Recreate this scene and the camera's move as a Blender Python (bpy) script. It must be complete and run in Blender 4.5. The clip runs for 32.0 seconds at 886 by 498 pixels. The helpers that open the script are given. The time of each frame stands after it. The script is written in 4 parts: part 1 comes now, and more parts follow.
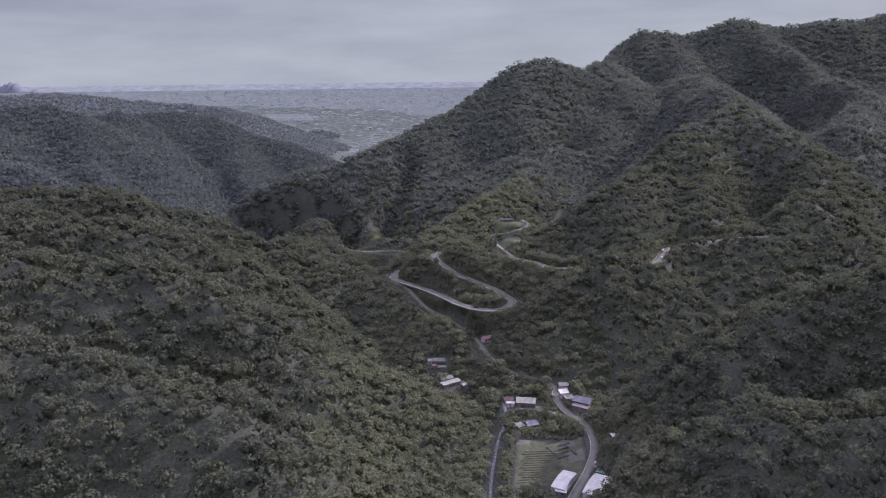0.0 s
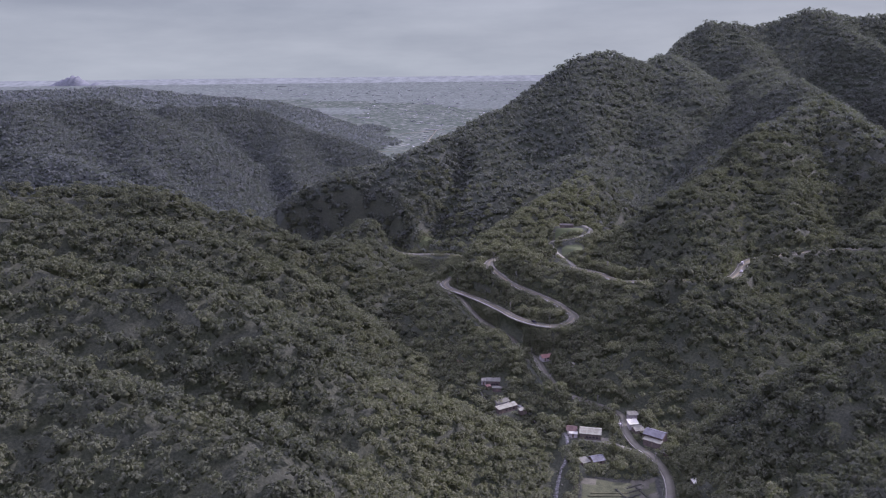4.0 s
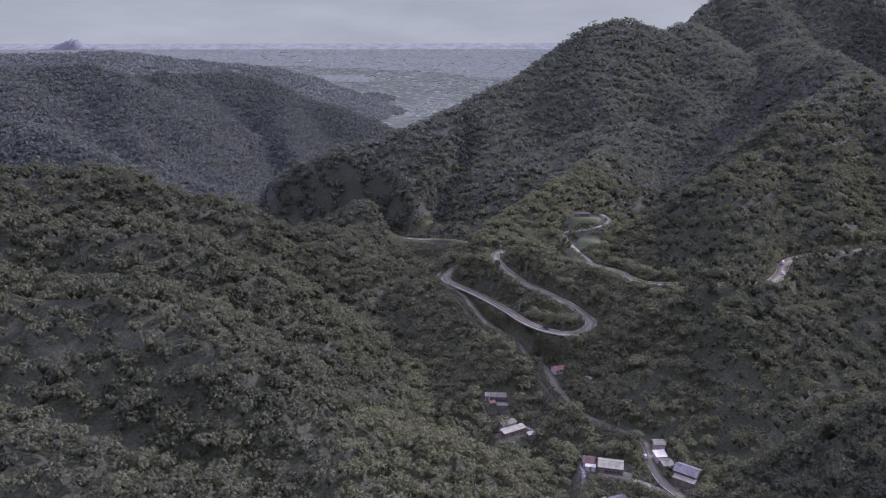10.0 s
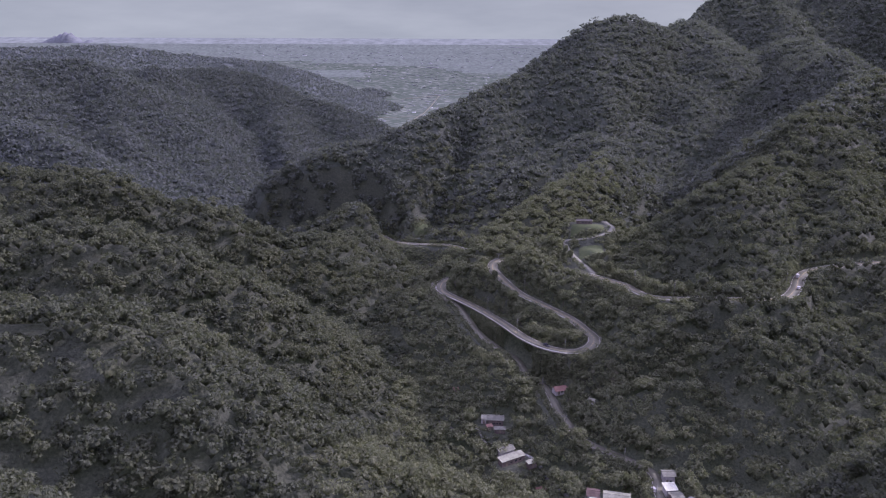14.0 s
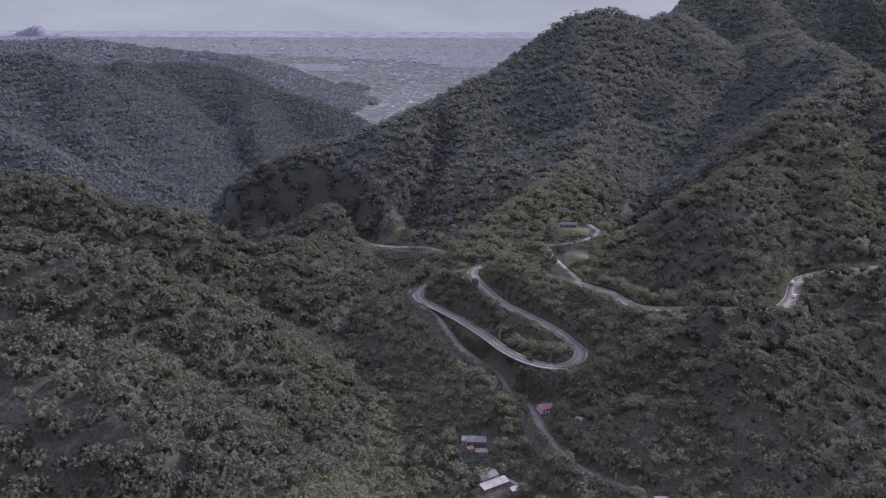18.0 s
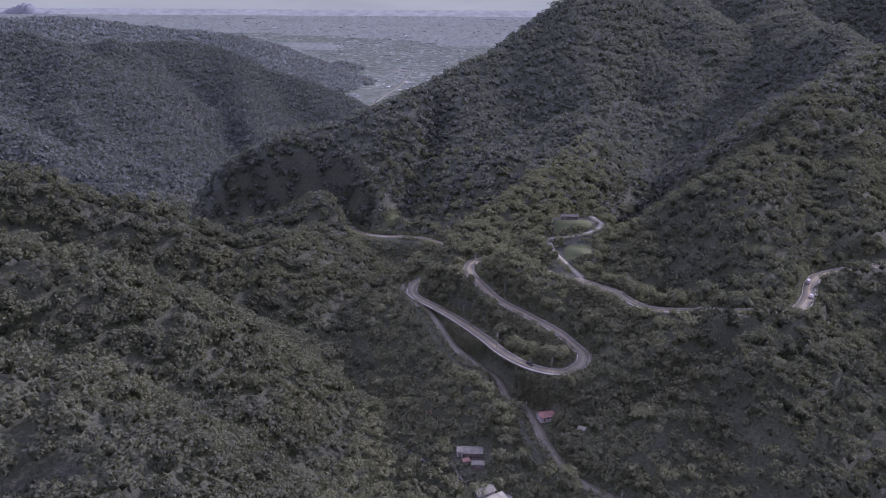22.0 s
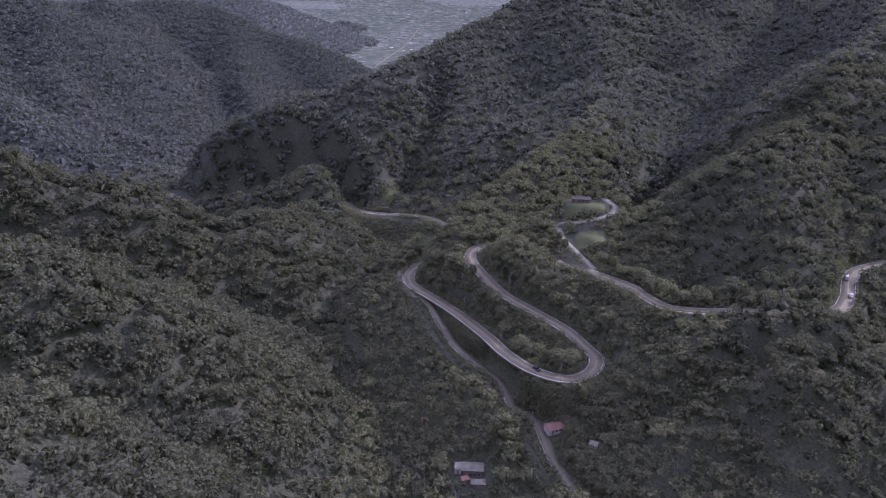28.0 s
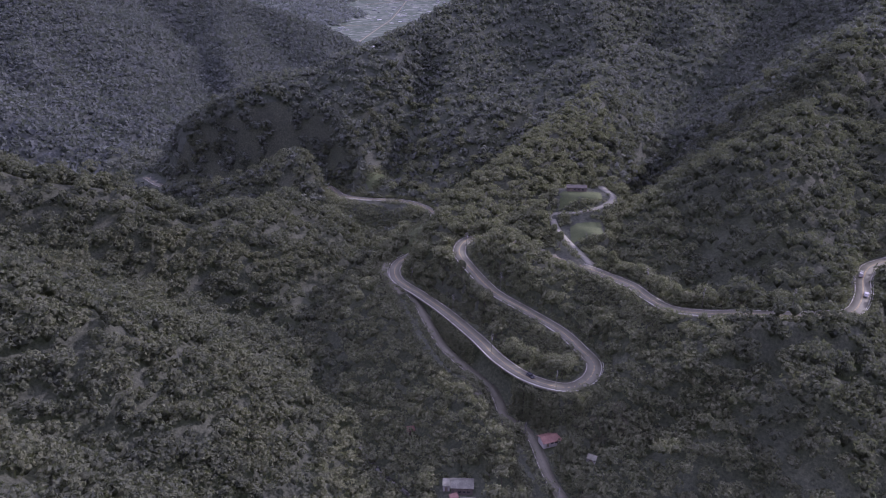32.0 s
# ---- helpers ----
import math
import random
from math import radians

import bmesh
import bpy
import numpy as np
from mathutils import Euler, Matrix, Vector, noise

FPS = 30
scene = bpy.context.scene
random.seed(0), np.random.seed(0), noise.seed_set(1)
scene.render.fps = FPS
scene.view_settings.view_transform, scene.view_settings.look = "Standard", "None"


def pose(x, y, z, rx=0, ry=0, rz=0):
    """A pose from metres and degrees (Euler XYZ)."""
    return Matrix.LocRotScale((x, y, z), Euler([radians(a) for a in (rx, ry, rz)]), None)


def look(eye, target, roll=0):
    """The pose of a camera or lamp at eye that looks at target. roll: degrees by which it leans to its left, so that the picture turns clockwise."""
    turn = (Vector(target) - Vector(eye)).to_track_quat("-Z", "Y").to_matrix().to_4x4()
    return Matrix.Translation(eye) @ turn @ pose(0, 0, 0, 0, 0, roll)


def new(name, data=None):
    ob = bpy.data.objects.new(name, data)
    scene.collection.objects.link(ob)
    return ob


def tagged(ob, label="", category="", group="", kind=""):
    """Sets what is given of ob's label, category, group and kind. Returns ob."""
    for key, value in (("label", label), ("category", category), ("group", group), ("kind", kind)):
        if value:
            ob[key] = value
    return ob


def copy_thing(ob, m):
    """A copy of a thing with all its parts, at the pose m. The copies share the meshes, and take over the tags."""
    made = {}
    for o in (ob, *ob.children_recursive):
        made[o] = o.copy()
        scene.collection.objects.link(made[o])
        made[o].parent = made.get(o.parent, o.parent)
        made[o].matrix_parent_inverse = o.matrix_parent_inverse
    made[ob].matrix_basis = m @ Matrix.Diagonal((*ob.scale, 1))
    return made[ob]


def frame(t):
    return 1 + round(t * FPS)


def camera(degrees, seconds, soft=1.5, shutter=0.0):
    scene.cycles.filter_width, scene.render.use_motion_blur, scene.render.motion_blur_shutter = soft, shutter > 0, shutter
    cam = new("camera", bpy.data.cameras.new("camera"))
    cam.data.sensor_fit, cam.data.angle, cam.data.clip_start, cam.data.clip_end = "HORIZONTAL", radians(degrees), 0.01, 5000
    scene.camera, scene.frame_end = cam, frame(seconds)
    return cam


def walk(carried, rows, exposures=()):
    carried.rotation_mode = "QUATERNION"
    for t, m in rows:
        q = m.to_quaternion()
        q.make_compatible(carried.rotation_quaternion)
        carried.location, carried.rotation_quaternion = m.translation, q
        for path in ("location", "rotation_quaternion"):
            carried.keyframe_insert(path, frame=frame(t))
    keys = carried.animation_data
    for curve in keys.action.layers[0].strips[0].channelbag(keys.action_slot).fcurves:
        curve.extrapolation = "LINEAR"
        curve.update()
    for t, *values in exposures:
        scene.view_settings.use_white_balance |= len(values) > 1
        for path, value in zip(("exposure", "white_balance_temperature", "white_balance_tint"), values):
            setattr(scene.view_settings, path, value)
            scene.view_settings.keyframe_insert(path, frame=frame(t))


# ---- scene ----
cam = camera(61.80, 32.0, soft=1.1)
PATH = [
    (0.0, pose(1.44, -5.22, 198.62, 76.637, 0.668, -0.049)),
    (0.5, pose(1.34, -1.46, 198.64, 76.845, 0.587, 2.771)),
    (1.0, pose(0.80, 2.79, 198.89, 76.898, 0.603, 3.418)),
    (1.5, pose(0.27, 7.53, 199.03, 77.060, 0.607, 3.632)),
    (2.0, pose(-0.24, 12.73, 199.01, 77.162, 0.628, 3.729)),
    (2.5, pose(-1.00, 18.33, 199.02, 76.715, 0.653, 3.754)),
    (3.0, pose(-1.95, 24.22, 199.06, 76.174, 0.662, 3.767)),
    (3.5, pose(-3.03, 30.30, 199.10, 76.203, 0.669, 3.785)),
    (5.5, pose(-4.15, 54.63, 199.56, 75.929, 0.659, 4.073)),
    (6.0, pose(-4.21, 60.35, 199.76, 74.843, 0.631, 4.140)),
    (6.5, pose(-4.44, 66.04, 199.87, 74.506, 0.612, 4.126)),
    (7.0, pose(-4.66, 71.64, 199.87, 74.352, 0.573, 4.157)),
    (7.5, pose(-4.71, 77.01, 199.79, 74.189, 0.507, 4.187)),
    (8.0, pose(-4.63, 81.99, 199.65, 74.069, 0.438, 4.253)),
    (8.5, pose(-4.60, 86.67, 199.51, 73.984, 0.359, 4.310)),
    (9.0, pose(-4.72, 91.03, 199.51, 73.883, 0.276, 4.344)),
    (9.5, pose(-4.88, 95.09, 199.53, 73.810, 0.195, 4.357)),
    (10.0, pose(-4.99, 98.97, 199.52, 73.799, 0.128, 4.400)),
    (10.5, pose(-5.06, 102.76, 199.67, 73.759, 0.072, 4.431)),
    (11.0, pose(-5.09, 106.46, 199.94, 73.711, 0.028, 4.475)),
    (11.5, pose(-5.10, 110.06, 200.06, 73.669, -0.002, 4.524)),
    (12.0, pose(-5.18, 113.60, 200.10, 73.639, -0.032, 4.571)),
    (12.5, pose(-5.30, 117.10, 200.19, 73.611, -0.069, 4.602)),
    (13.0, pose(-5.44, 120.56, 200.33, 73.555, -0.104, 4.529)),
    (13.5, pose(-5.67, 124.02, 200.46, 73.496, -0.130, 4.394)),
    (14.0, pose(-5.88, 127.42, 200.57, 73.457, -0.161, 4.203)),
    (14.5, pose(-5.98, 130.60, 200.67, 73.405, -0.171, 3.829)),
    (16.5, pose(-6.51, 143.85, 201.18, 73.137, -0.168, 3.056)),
    (17.0, pose(-6.26, 147.48, 201.18, 73.068, -0.166, 2.920)),
    (17.5, pose(-6.04, 151.07, 201.15, 72.996, -0.157, 2.796)),
    (18.0, pose(-5.89, 154.55, 201.18, 72.944, -0.164, 2.622)),
    (18.5, pose(-5.94, 157.97, 201.23, 72.821, -0.176, 2.466)),
    (19.0, pose(-6.16, 161.38, 201.18, 72.701, -0.198, 2.262)),
    (19.5, pose(-6.26, 164.83, 201.12, 72.568, -0.222, 2.188)),
    (20.0, pose(-6.29, 168.20, 201.18, 72.367, -0.232, 2.221)),
    (20.5, pose(-6.28, 171.39, 201.43, 72.140, -0.229, 2.246)),
    (21.0, pose(-6.11, 174.59, 201.76, 71.854, -0.256, 2.315)),
    (21.5, pose(-5.99, 177.96, 201.80, 71.603, -0.272, 2.368)),
    (22.0, pose(-5.95, 181.32, 201.64, 71.411, -0.285, 2.375)),
    (22.5, pose(-5.82, 184.72, 201.61, 71.156, -0.324, 2.458)),
    (23.0, pose(-5.73, 188.19, 201.62, 70.902, -0.367, 2.503)),
    (23.5, pose(-5.68, 191.59, 201.50, 70.675, -0.376, 2.537)),
    (24.0, pose(-5.59, 194.86, 201.38, 70.455, -0.392, 2.616)),
    (24.5, pose(-5.53, 198.08, 201.38, 70.200, -0.399, 2.638)),
    (25.0, pose(-5.45, 201.38, 201.49, 69.968, -0.407, 2.673)),
    (25.5, pose(-5.27, 204.77, 201.66, 69.697, -0.410, 2.717)),
    (27.5, pose(-4.72, 218.21, 201.95, 68.735, -0.421, 2.804)),
    (28.0, pose(-4.88, 221.80, 202.01, 68.484, -0.428, 2.782)),
    (28.5, pose(-4.83, 225.26, 202.11, 68.221, -0.446, 2.826)),
    (29.0, pose(-4.64, 228.61, 202.17, 67.985, -0.453, 2.861)),
    (29.5, pose(-4.47, 231.94, 202.28, 67.720, -0.460, 2.875)),
    (30.0, pose(-4.42, 235.36, 202.39, 67.440, -0.459, 2.744)),
    (30.5, pose(-4.36, 238.80, 202.42, 67.192, -0.450, 2.614)),
    (31.0, pose(-4.17, 242.22, 202.44, 66.927, -0.441, 2.497)),
    (31.5, pose(-4.05, 245.59, 202.49, 66.668, -0.438, 2.329)),
    (32.0, pose(-4.15, 248.84, 202.58, 66.414, -0.412, 2.028)),
]
walk(cam, PATH, [(0.0, 0.71, 5440, 39), (12.0, 0.66, 5400, 42), (32.0, 0.56, 5310, 46)])

# ---- world, sun and exposure ----
SUN_ELEVATION, SUN_AZIMUTH = radians(31), radians(64)  # azimuth to the right of straight ahead (+y)
world = bpy.data.worlds.new("hazy_sky")
scene.world = world
world.use_nodes = True
wn, wl = world.node_tree.nodes, world.node_tree.links
wn.clear()
w_out, w_bg = wn.new("ShaderNodeOutputWorld"), wn.new("ShaderNodeBackground")
sky = wn.new("ShaderNodeTexSky")
sky.sky_type, sky.sun_disc = "NISHITA", False
sky.sun_elevation, sky.sun_rotation = SUN_ELEVATION, SUN_AZIMUTH
sky.dust_density, sky.air_density, sky.ozone_density, sky.altitude = 3.0, 1.2, 2.0, 300
w_co, w_map, w_noise, w_ramp = wn.new("ShaderNodeTexCoord"), wn.new("ShaderNodeMapping"), wn.new("ShaderNodeTexNoise"), wn.new("ShaderNodeValToRGB")
w_map.inputs["Scale"].default_value = (2.2, 2.2, 11.0)
w_noise.inputs["Scale"].default_value, w_noise.inputs["Detail"].default_value, w_noise.inputs["Roughness"].default_value = 1.6, 6.0, 0.55
w_ramp.color_ramp.elements[0].position, w_ramp.color_ramp.elements[1].position = 0.3, 0.8
w_ramp.color_ramp.elements[0].color, w_ramp.color_ramp.elements[1].color = (0.84, 0.85, 0.87, 1), (1.3, 1.27, 1.23, 1)
# thin bright overcast: pale at the horizon, brighter overhead
w_sep, w_high = wn.new("ShaderNodeSeparateXYZ"), wn.new("ShaderNodeValToRGB")
wl.new(w_co.outputs["Generated"], w_sep.inputs["Vector"])
wl.new(w_sep.outputs["Z"], w_high.inputs["Fac"])
for k, (p, c) in enumerate([(0.0, (2.32, 2.60, 2.12)), (0.10, (2.02, 2.26, 1.90)), (0.35, (4.0, 4.0, 4.2)), (1.0, (12.5, 11.9, 14.6))]):
    e = w_high.color_ramp.elements[k] if k < 2 else w_high.color_ramp.elements.new(p)
    e.position, e.color = p, (*c, 1)
w_cloud = wn.new("ShaderNodeMix")
w_cloud.data_type, w_cloud.blend_type, w_cloud.inputs["Factor"].default_value = "RGBA", "MULTIPLY", 1.0
w_mix = wn.new("ShaderNodeMix")
w_mix.data_type, w_mix.inputs["Factor"].default_value = "RGBA", 0.97
wl.new(w_co.outputs["Generated"], w_map.inputs["Vector"])
wl.new(w_map.outputs["Vector"], w_noise.inputs["Vector"])
wl.new(w_noise.outputs["Fac"], w_ramp.inputs["Fac"])
wl.new(w_high.outputs["Color"], w_cloud.inputs["A"])
wl.new(w_ramp.outputs["Color"], w_cloud.inputs["B"])
wl.new(sky.outputs["Color"], w_mix.inputs["A"])
wl.new(w_cloud.outputs["Result"], w_mix.inputs["B"])
wl.new(w_mix.outputs["Result"], w_bg.inputs["Color"])
w_bg.inputs["Strength"].default_value = 0.11
wl.new(w_bg.outputs["Background"], w_out.inputs["Surface"])

sun = new("sun", bpy.data.lights.new("sun", "SUN"))
sun.data.energy, sun.data.angle, sun.data.color = 3.75, radians(1.0), (1.0, 0.91, 0.76)
sun.matrix_world = look((math.sin(SUN_AZIMUTH) * math.cos(SUN_ELEVATION), math.cos(SUN_AZIMUTH) * math.cos(SUN_ELEVATION), math.sin(SUN_ELEVATION)), (0, 0, 0))


# ---- materials ----
def nodes_of(name, rough=0.8, metal=0.0):
    mat = bpy.data.materials.new(name)
    mat.use_nodes = True
    n, l = mat.node_tree.nodes, mat.node_tree.links
    b = n["Principled BSDF"]
    b.inputs["Roughness"].default_value, b.inputs["Metallic"].default_value = rough, metal
    return mat, n, l, b


def ramp_node(n, stops):
    r = n.new("ShaderNodeValToRGB")
    e = r.color_ramp.elements
    while len(e) < len(stops):
        e.new(0.5)
    for k, (p, c) in enumerate(stops):
        e[k].position, e[k].color = p, (*c, 1)
    return r


def noise_node(n, l, co, scale, detail=5.0, rough=0.6):
    t = n.new("ShaderNodeTexNoise")
    t.inputs["Scale"].default_value, t.inputs["Detail"].default_value, t.inputs["Roughness"].default_value = scale, detail, rough
    l.new(co, t.inputs["Vector"])
    return t


def mix_node(n, l, a, b, fac, how="MIX"):
    m = n.new("ShaderNodeMix")
    m.data_type, m.blend_type = "RGBA", how
    for key, v in (("A", a), ("B", b), ("Factor", fac)):
        if isinstance(v, (int, float)):
            m.inputs[key].default_value = v
        elif isinstance(v, tuple):
            m.inputs[key].default_value = (*v, 1)
        else:
            l.new(v, m.inputs[key])
    return m.outputs["Result"]


def worn(name, dark, light, scale, fine, rough=0.85, bump=0.3, depth=0.05, metal=0.0, local=False):
    """Two scales of noise between a dark and a light tone, with fine relief."""
    mat, n, l, b = nodes_of(name, rough, metal)
    co = n.new("ShaderNodeTexCoord").outputs["Object"] if local else n.new("ShaderNodeNewGeometry").outputs["Position"]
    b.inputs["Specular IOR Level"].default_value = 0.15 if rough > 0.5 else 0.4
    big, small = noise_node(n, l, co, scale, 6), noise_node(n, l, co, fine, 4, 0.7)
    r = ramp_node(n, [(0.3, dark), (0.7, light)])
    l.new(big.outputs["Fac"], r.inputs["Fac"])
    r2 = ramp_node(n, [(0.25, (0.62, 0.62, 0.62)), (0.75, (1.25, 1.25, 1.25))])
    l.new(small.outputs["Fac"], r2.inputs["Fac"])
    l.new(mix_node(n, l, r.outputs["Color"], r2.outputs["Color"], 1.0, "MULTIPLY"), b.inputs["Base Color"])
    bp = n.new("ShaderNodeBump")
    bp.inputs["Strength"].default_value, bp.inputs["Distance"].default_value = bump, depth
    l.new(small.outputs["Fac"], bp.inputs["Height"])
    l.new(bp.outputs["Normal"], b.inputs["Normal"])
    return mat


def foliage(name, tones, patch=0.03, leaf=1.6, low=0.45, high=1.45, relief=0.6):
    """Leaf mass: tone by clump, by patch of wood and by leaf; waxy, with a little light coming through."""
    mat, n, l, b = nodes_of(name, 0.7)
    geo = n.new("ShaderNodeNewGeometry")
    co = geo.outputs["Position"]
    wide, leafy = noise_node(n, l, co, patch, 6, 0.75), noise_node(n, l, co, leaf, 3, 0.7)
    rnd = geo.outputs["Random Per Island"]
    add = n.new("ShaderNodeMath")
    add.operation = "MULTIPLY_ADD"
    l.new(rnd, add.inputs[0])
    add.inputs[1].default_value = 0.34
    sub = n.new("ShaderNodeMath")
    sub.operation = "MULTIPLY_ADD"
    l.new(wide.outputs["Fac"], sub.inputs[0])
    sub.inputs[1].default_value, sub.inputs[2].default_value = 1.5, -0.36
    l.new(sub.outputs[0], add.inputs[2])
    r = ramp_node(n, [(k / (len(tones) - 1), c) for k, c in enumerate(tones)])
    l.new(add.outputs[0], r.inputs["Fac"])
    r2 = ramp_node(n, [(0.3, (low, low, low)), (0.7, (high, high, high))])
    b.inputs["Specular IOR Level"].default_value = 0.06
    l.new(leafy.outputs["Fac"], r2.inputs["Fac"])
    col = mix_node(n, l, r.outputs["Color"], r2.outputs["Color"], 1.0, "MULTIPLY")
    l.new(col, b.inputs["Base Color"])
    bp = n.new("ShaderNodeBump")
    bp.inputs["Strength"].default_value, bp.inputs["Distance"].default_value = 0.9, relief
    l.new(leafy.outputs["Fac"], bp.inputs["Height"])
    l.new(bp.outputs["Normal"], b.inputs["Normal"])
    tr, mx = n.new("ShaderNodeBsdfTranslucent"), n.new("ShaderNodeMixShader")
    l.new(mix_node(n, l, col, (1.25, 1.36, 0.9), 1.0, "MULTIPLY"), tr.inputs["Color"])
    mx.inputs["Fac"].default_value = 0.35
    l.new(b.outputs["BSDF"], mx.inputs[1])
    l.new(tr.outputs["BSDF"], mx.inputs[2])
    l.new(mx.outputs["Shader"], n["Material Output"].inputs["Surface"])
    return mat


LEAF = foliage("broadleaf_foliage", [(0.053, 0.060, 0.050), (0.078, 0.087, 0.065), (0.108, 0.118, 0.075), (0.138, 0.140, 0.086)], low=0.8, high=1.2)
# Mountain face: tones raised and blued a little as painted haze.
LEAF_HILL = foliage("mountain_forest_foliage", [(0.079, 0.088, 0.081), (0.106, 0.117, 0.099), (0.134, 0.145, 0.112)], 0.02, 0.7, 0.85, 1.15)
# Hills down the valley: aerial haze mixed into the leaf colour as grey-blue.
LEAF_FAR = foliage("hazed_distant_foliage", [(0.076, 0.087, 0.084), (0.090, 0.102, 0.096), (0.104, 0.115, 0.104)], 0.012, 0.3, 0.9, 1.12)
# Farthest hills: paler, bluer leaf tones stand in for the haze between.
LEAF_FARTHEST = foliage("hazed_far_hill_foliage", [(0.125, 0.140, 0.142), (0.138, 0.153, 0.154), (0.150, 0.166, 0.166)], 0.008, 0.2, 0.93, 1.08)
WOODS_FAR = foliage("distant_woods", [(0.050, 0.056, 0.057), (0.062, 0.068, 0.067), (0.076, 0.081, 0.076)], 0.02, 0.11, 0.85, 1.15, 3.5)
WOODS_HILL = foliage("mountain_undergrowth", [(0.056, 0.062, 0.058), (0.078, 0.086, 0.075), (0.105, 0.112, 0.09)], 0.03, 0.3, 0.75, 1.2, 1.6)
LEAF_ONE = foliage("tree_foliage", [(0.094, 0.103, 0.073), (0.138, 0.149, 0.092), (0.190, 0.195, 0.116)], 0.2, 1.8, 0.7, 1.25)
BAMBOO = foliage("pale_plume_foliage", [(0.11, 0.118, 0.085), (0.165, 0.168, 0.115), (0.22, 0.218, 0.16)], 0.2, 2.2, 0.7, 1.25)
SOIL = foliage("undergrowth", [(0.050, 0.054, 0.046), (0.074, 0.079, 0.062), (0.105, 0.109, 0.080)], 0.05, 0.8, 0.6, 1.35)
GRASS = worn("grass", (0.05, 0.064, 0.028), (0.088, 0.104, 0.046), 0.12, 2.5, 0.9, 0.6, 0.2)
FIELD = worn("field_weeds", (0.046, 0.053, 0.028), (0.088, 0.096, 0.05), 0.25, 2.5, 0.9, 0.8, 0.3)
CROP = worn("crop_leaves", (0.062, 0.068, 0.038), (0.118, 0.122, 0.066), 0.3, 3.0, 0.9, 0.6, 0.2)
EARTH = worn("bare_earth", (0.072, 0.073, 0.05), (0.115, 0.116, 0.08), 0.2, 2.0, 0.95, 0.5, 0.1)
ASPHALT = worn("asphalt", (0.104, 0.104, 0.071), (0.150, 0.150, 0.105), 0.15, 4.0, 0.75, 0.2, 0.02)
CONCRETE = worn("concrete", (0.13, 0.132, 0.10), (0.22, 0.223, 0.168), 0.4, 5.0, 0.85, 0.3, 0.02)
PAINT_W = worn("white_line_paint", (0.36, 0.365, 0.30), (0.55, 0.56, 0.46), 0.5, 6.0, 0.6, 0.1, 0.01)
PAINT_Y = worn("yellow_line_paint", (0.26, 0.21, 0.10), (0.36, 0.29, 0.13), 0.5, 6.0, 0.6, 0.1, 0.01)
BARK = worn("bark", (0.06, 0.05, 0.04), (0.16, 0.14, 0.11), 1.0, 6.0, 0.95, 0.6, 0.05)


# ---- geometry helpers ----
def net(name, verts, faces):
    """A mesh from arrays of vertices and of faces that all have as many corners."""
    me = bpy.data.meshes.new(name)
    verts, faces = np.asarray(verts, np.float32), np.asarray(faces, np.int32)
    k = faces.shape[1]
    me.vertices.add(len(verts))
    me.vertices.foreach_set("co", verts.ravel())
    me.loops.add(faces.size)
    me.loops.foreach_set("vertex_index", faces.ravel())
    me.polygons.add(len(faces))
    me.polygons.foreach_set("loop_start", np.arange(len(faces), dtype=np.int32) * k)
    me.update(calc_edges=True)
    return me


def part(name, data, material, parent=None, label="", smooth=False):
    """Links a bmesh or a mesh as one object, under a thing or a part."""
    if isinstance(data, bmesh.types.BMesh):
        me = bpy.data.meshes.new(name)
        data.to_mesh(me)
        data.free()
        data = me
    if material and not data.materials:
        data.materials.append(material)
    if smooth:
        data.polygons.foreach_set("use_smooth", [True] * len(data.polygons))
    ob = new(name, data)
    if parent:
        ob.parent = parent
    if label:
        ob["label"] = label
    return ob


def box(bm, x0, x1, y0, y1, z0, z1, bevel=0.0):
    made = bmesh.ops.create_cube(bm, size=1, matrix=Matrix.LocRotScale(((x0 + x1) / 2, (y0 + y1) / 2, (z0 + z1) / 2), None, (x1 - x0, y1 - y0, z1 - z0)))
    if bevel:
        edges = list({e for v in made["verts"] for e in v.link_edges})
        bmesh.ops.bevel(bm, geom=edges, offset=bevel, segments=1, affect="EDGES")
    return bm


def rod(bm, a, b, r0, r1=None, sides=8):
    a, b = Vector(a), Vector(b)
    turn = (b - a).to_track_quat("Z", "Y").to_matrix().to_4x4()
    bmesh.ops.create_cone(bm, cap_ends=True, segments=sides, radius1=r0, radius2=r0 if r1 is None else r1, depth=(b - a).length, matrix=Matrix.Translation((a + b) / 2) @ turn)
    return bm


def lattice(ix, iy, seed):
    """Repeatable random numbers from 0 to 1 at whole places."""
    h = (ix.astype(np.int64) * 374761393 + iy.astype(np.int64) * 668265263 + seed * 974711) & 0x7FFFFFFF
    h = ((h ^ (h >> 13)) * 1274126177) & 0x7FFFFFFF
    return ((h ^ (h >> 16)) & 0xFFFF) / 65535.0


def value_noise(x, y, size, seed):
    u, v = np.asarray(x) / size, np.asarray(y) / size
    iu, iv = np.floor(u), np.floor(v)
    fu, fv = u - iu, v - iv
    fu, fv = fu * fu * (3 - 2 * fu), fv * fv * (3 - 2 * fv)
    a, b = lattice(iu, iv, seed), lattice(iu + 1, iv, seed)
    c, d = lattice(iu, iv + 1, seed), lattice(iu + 1, iv + 1, seed)
    return (a * (1 - fu) + b * fu) * (1 - fv) + (c * (1 - fu) + d * fu) * fv - 0.5


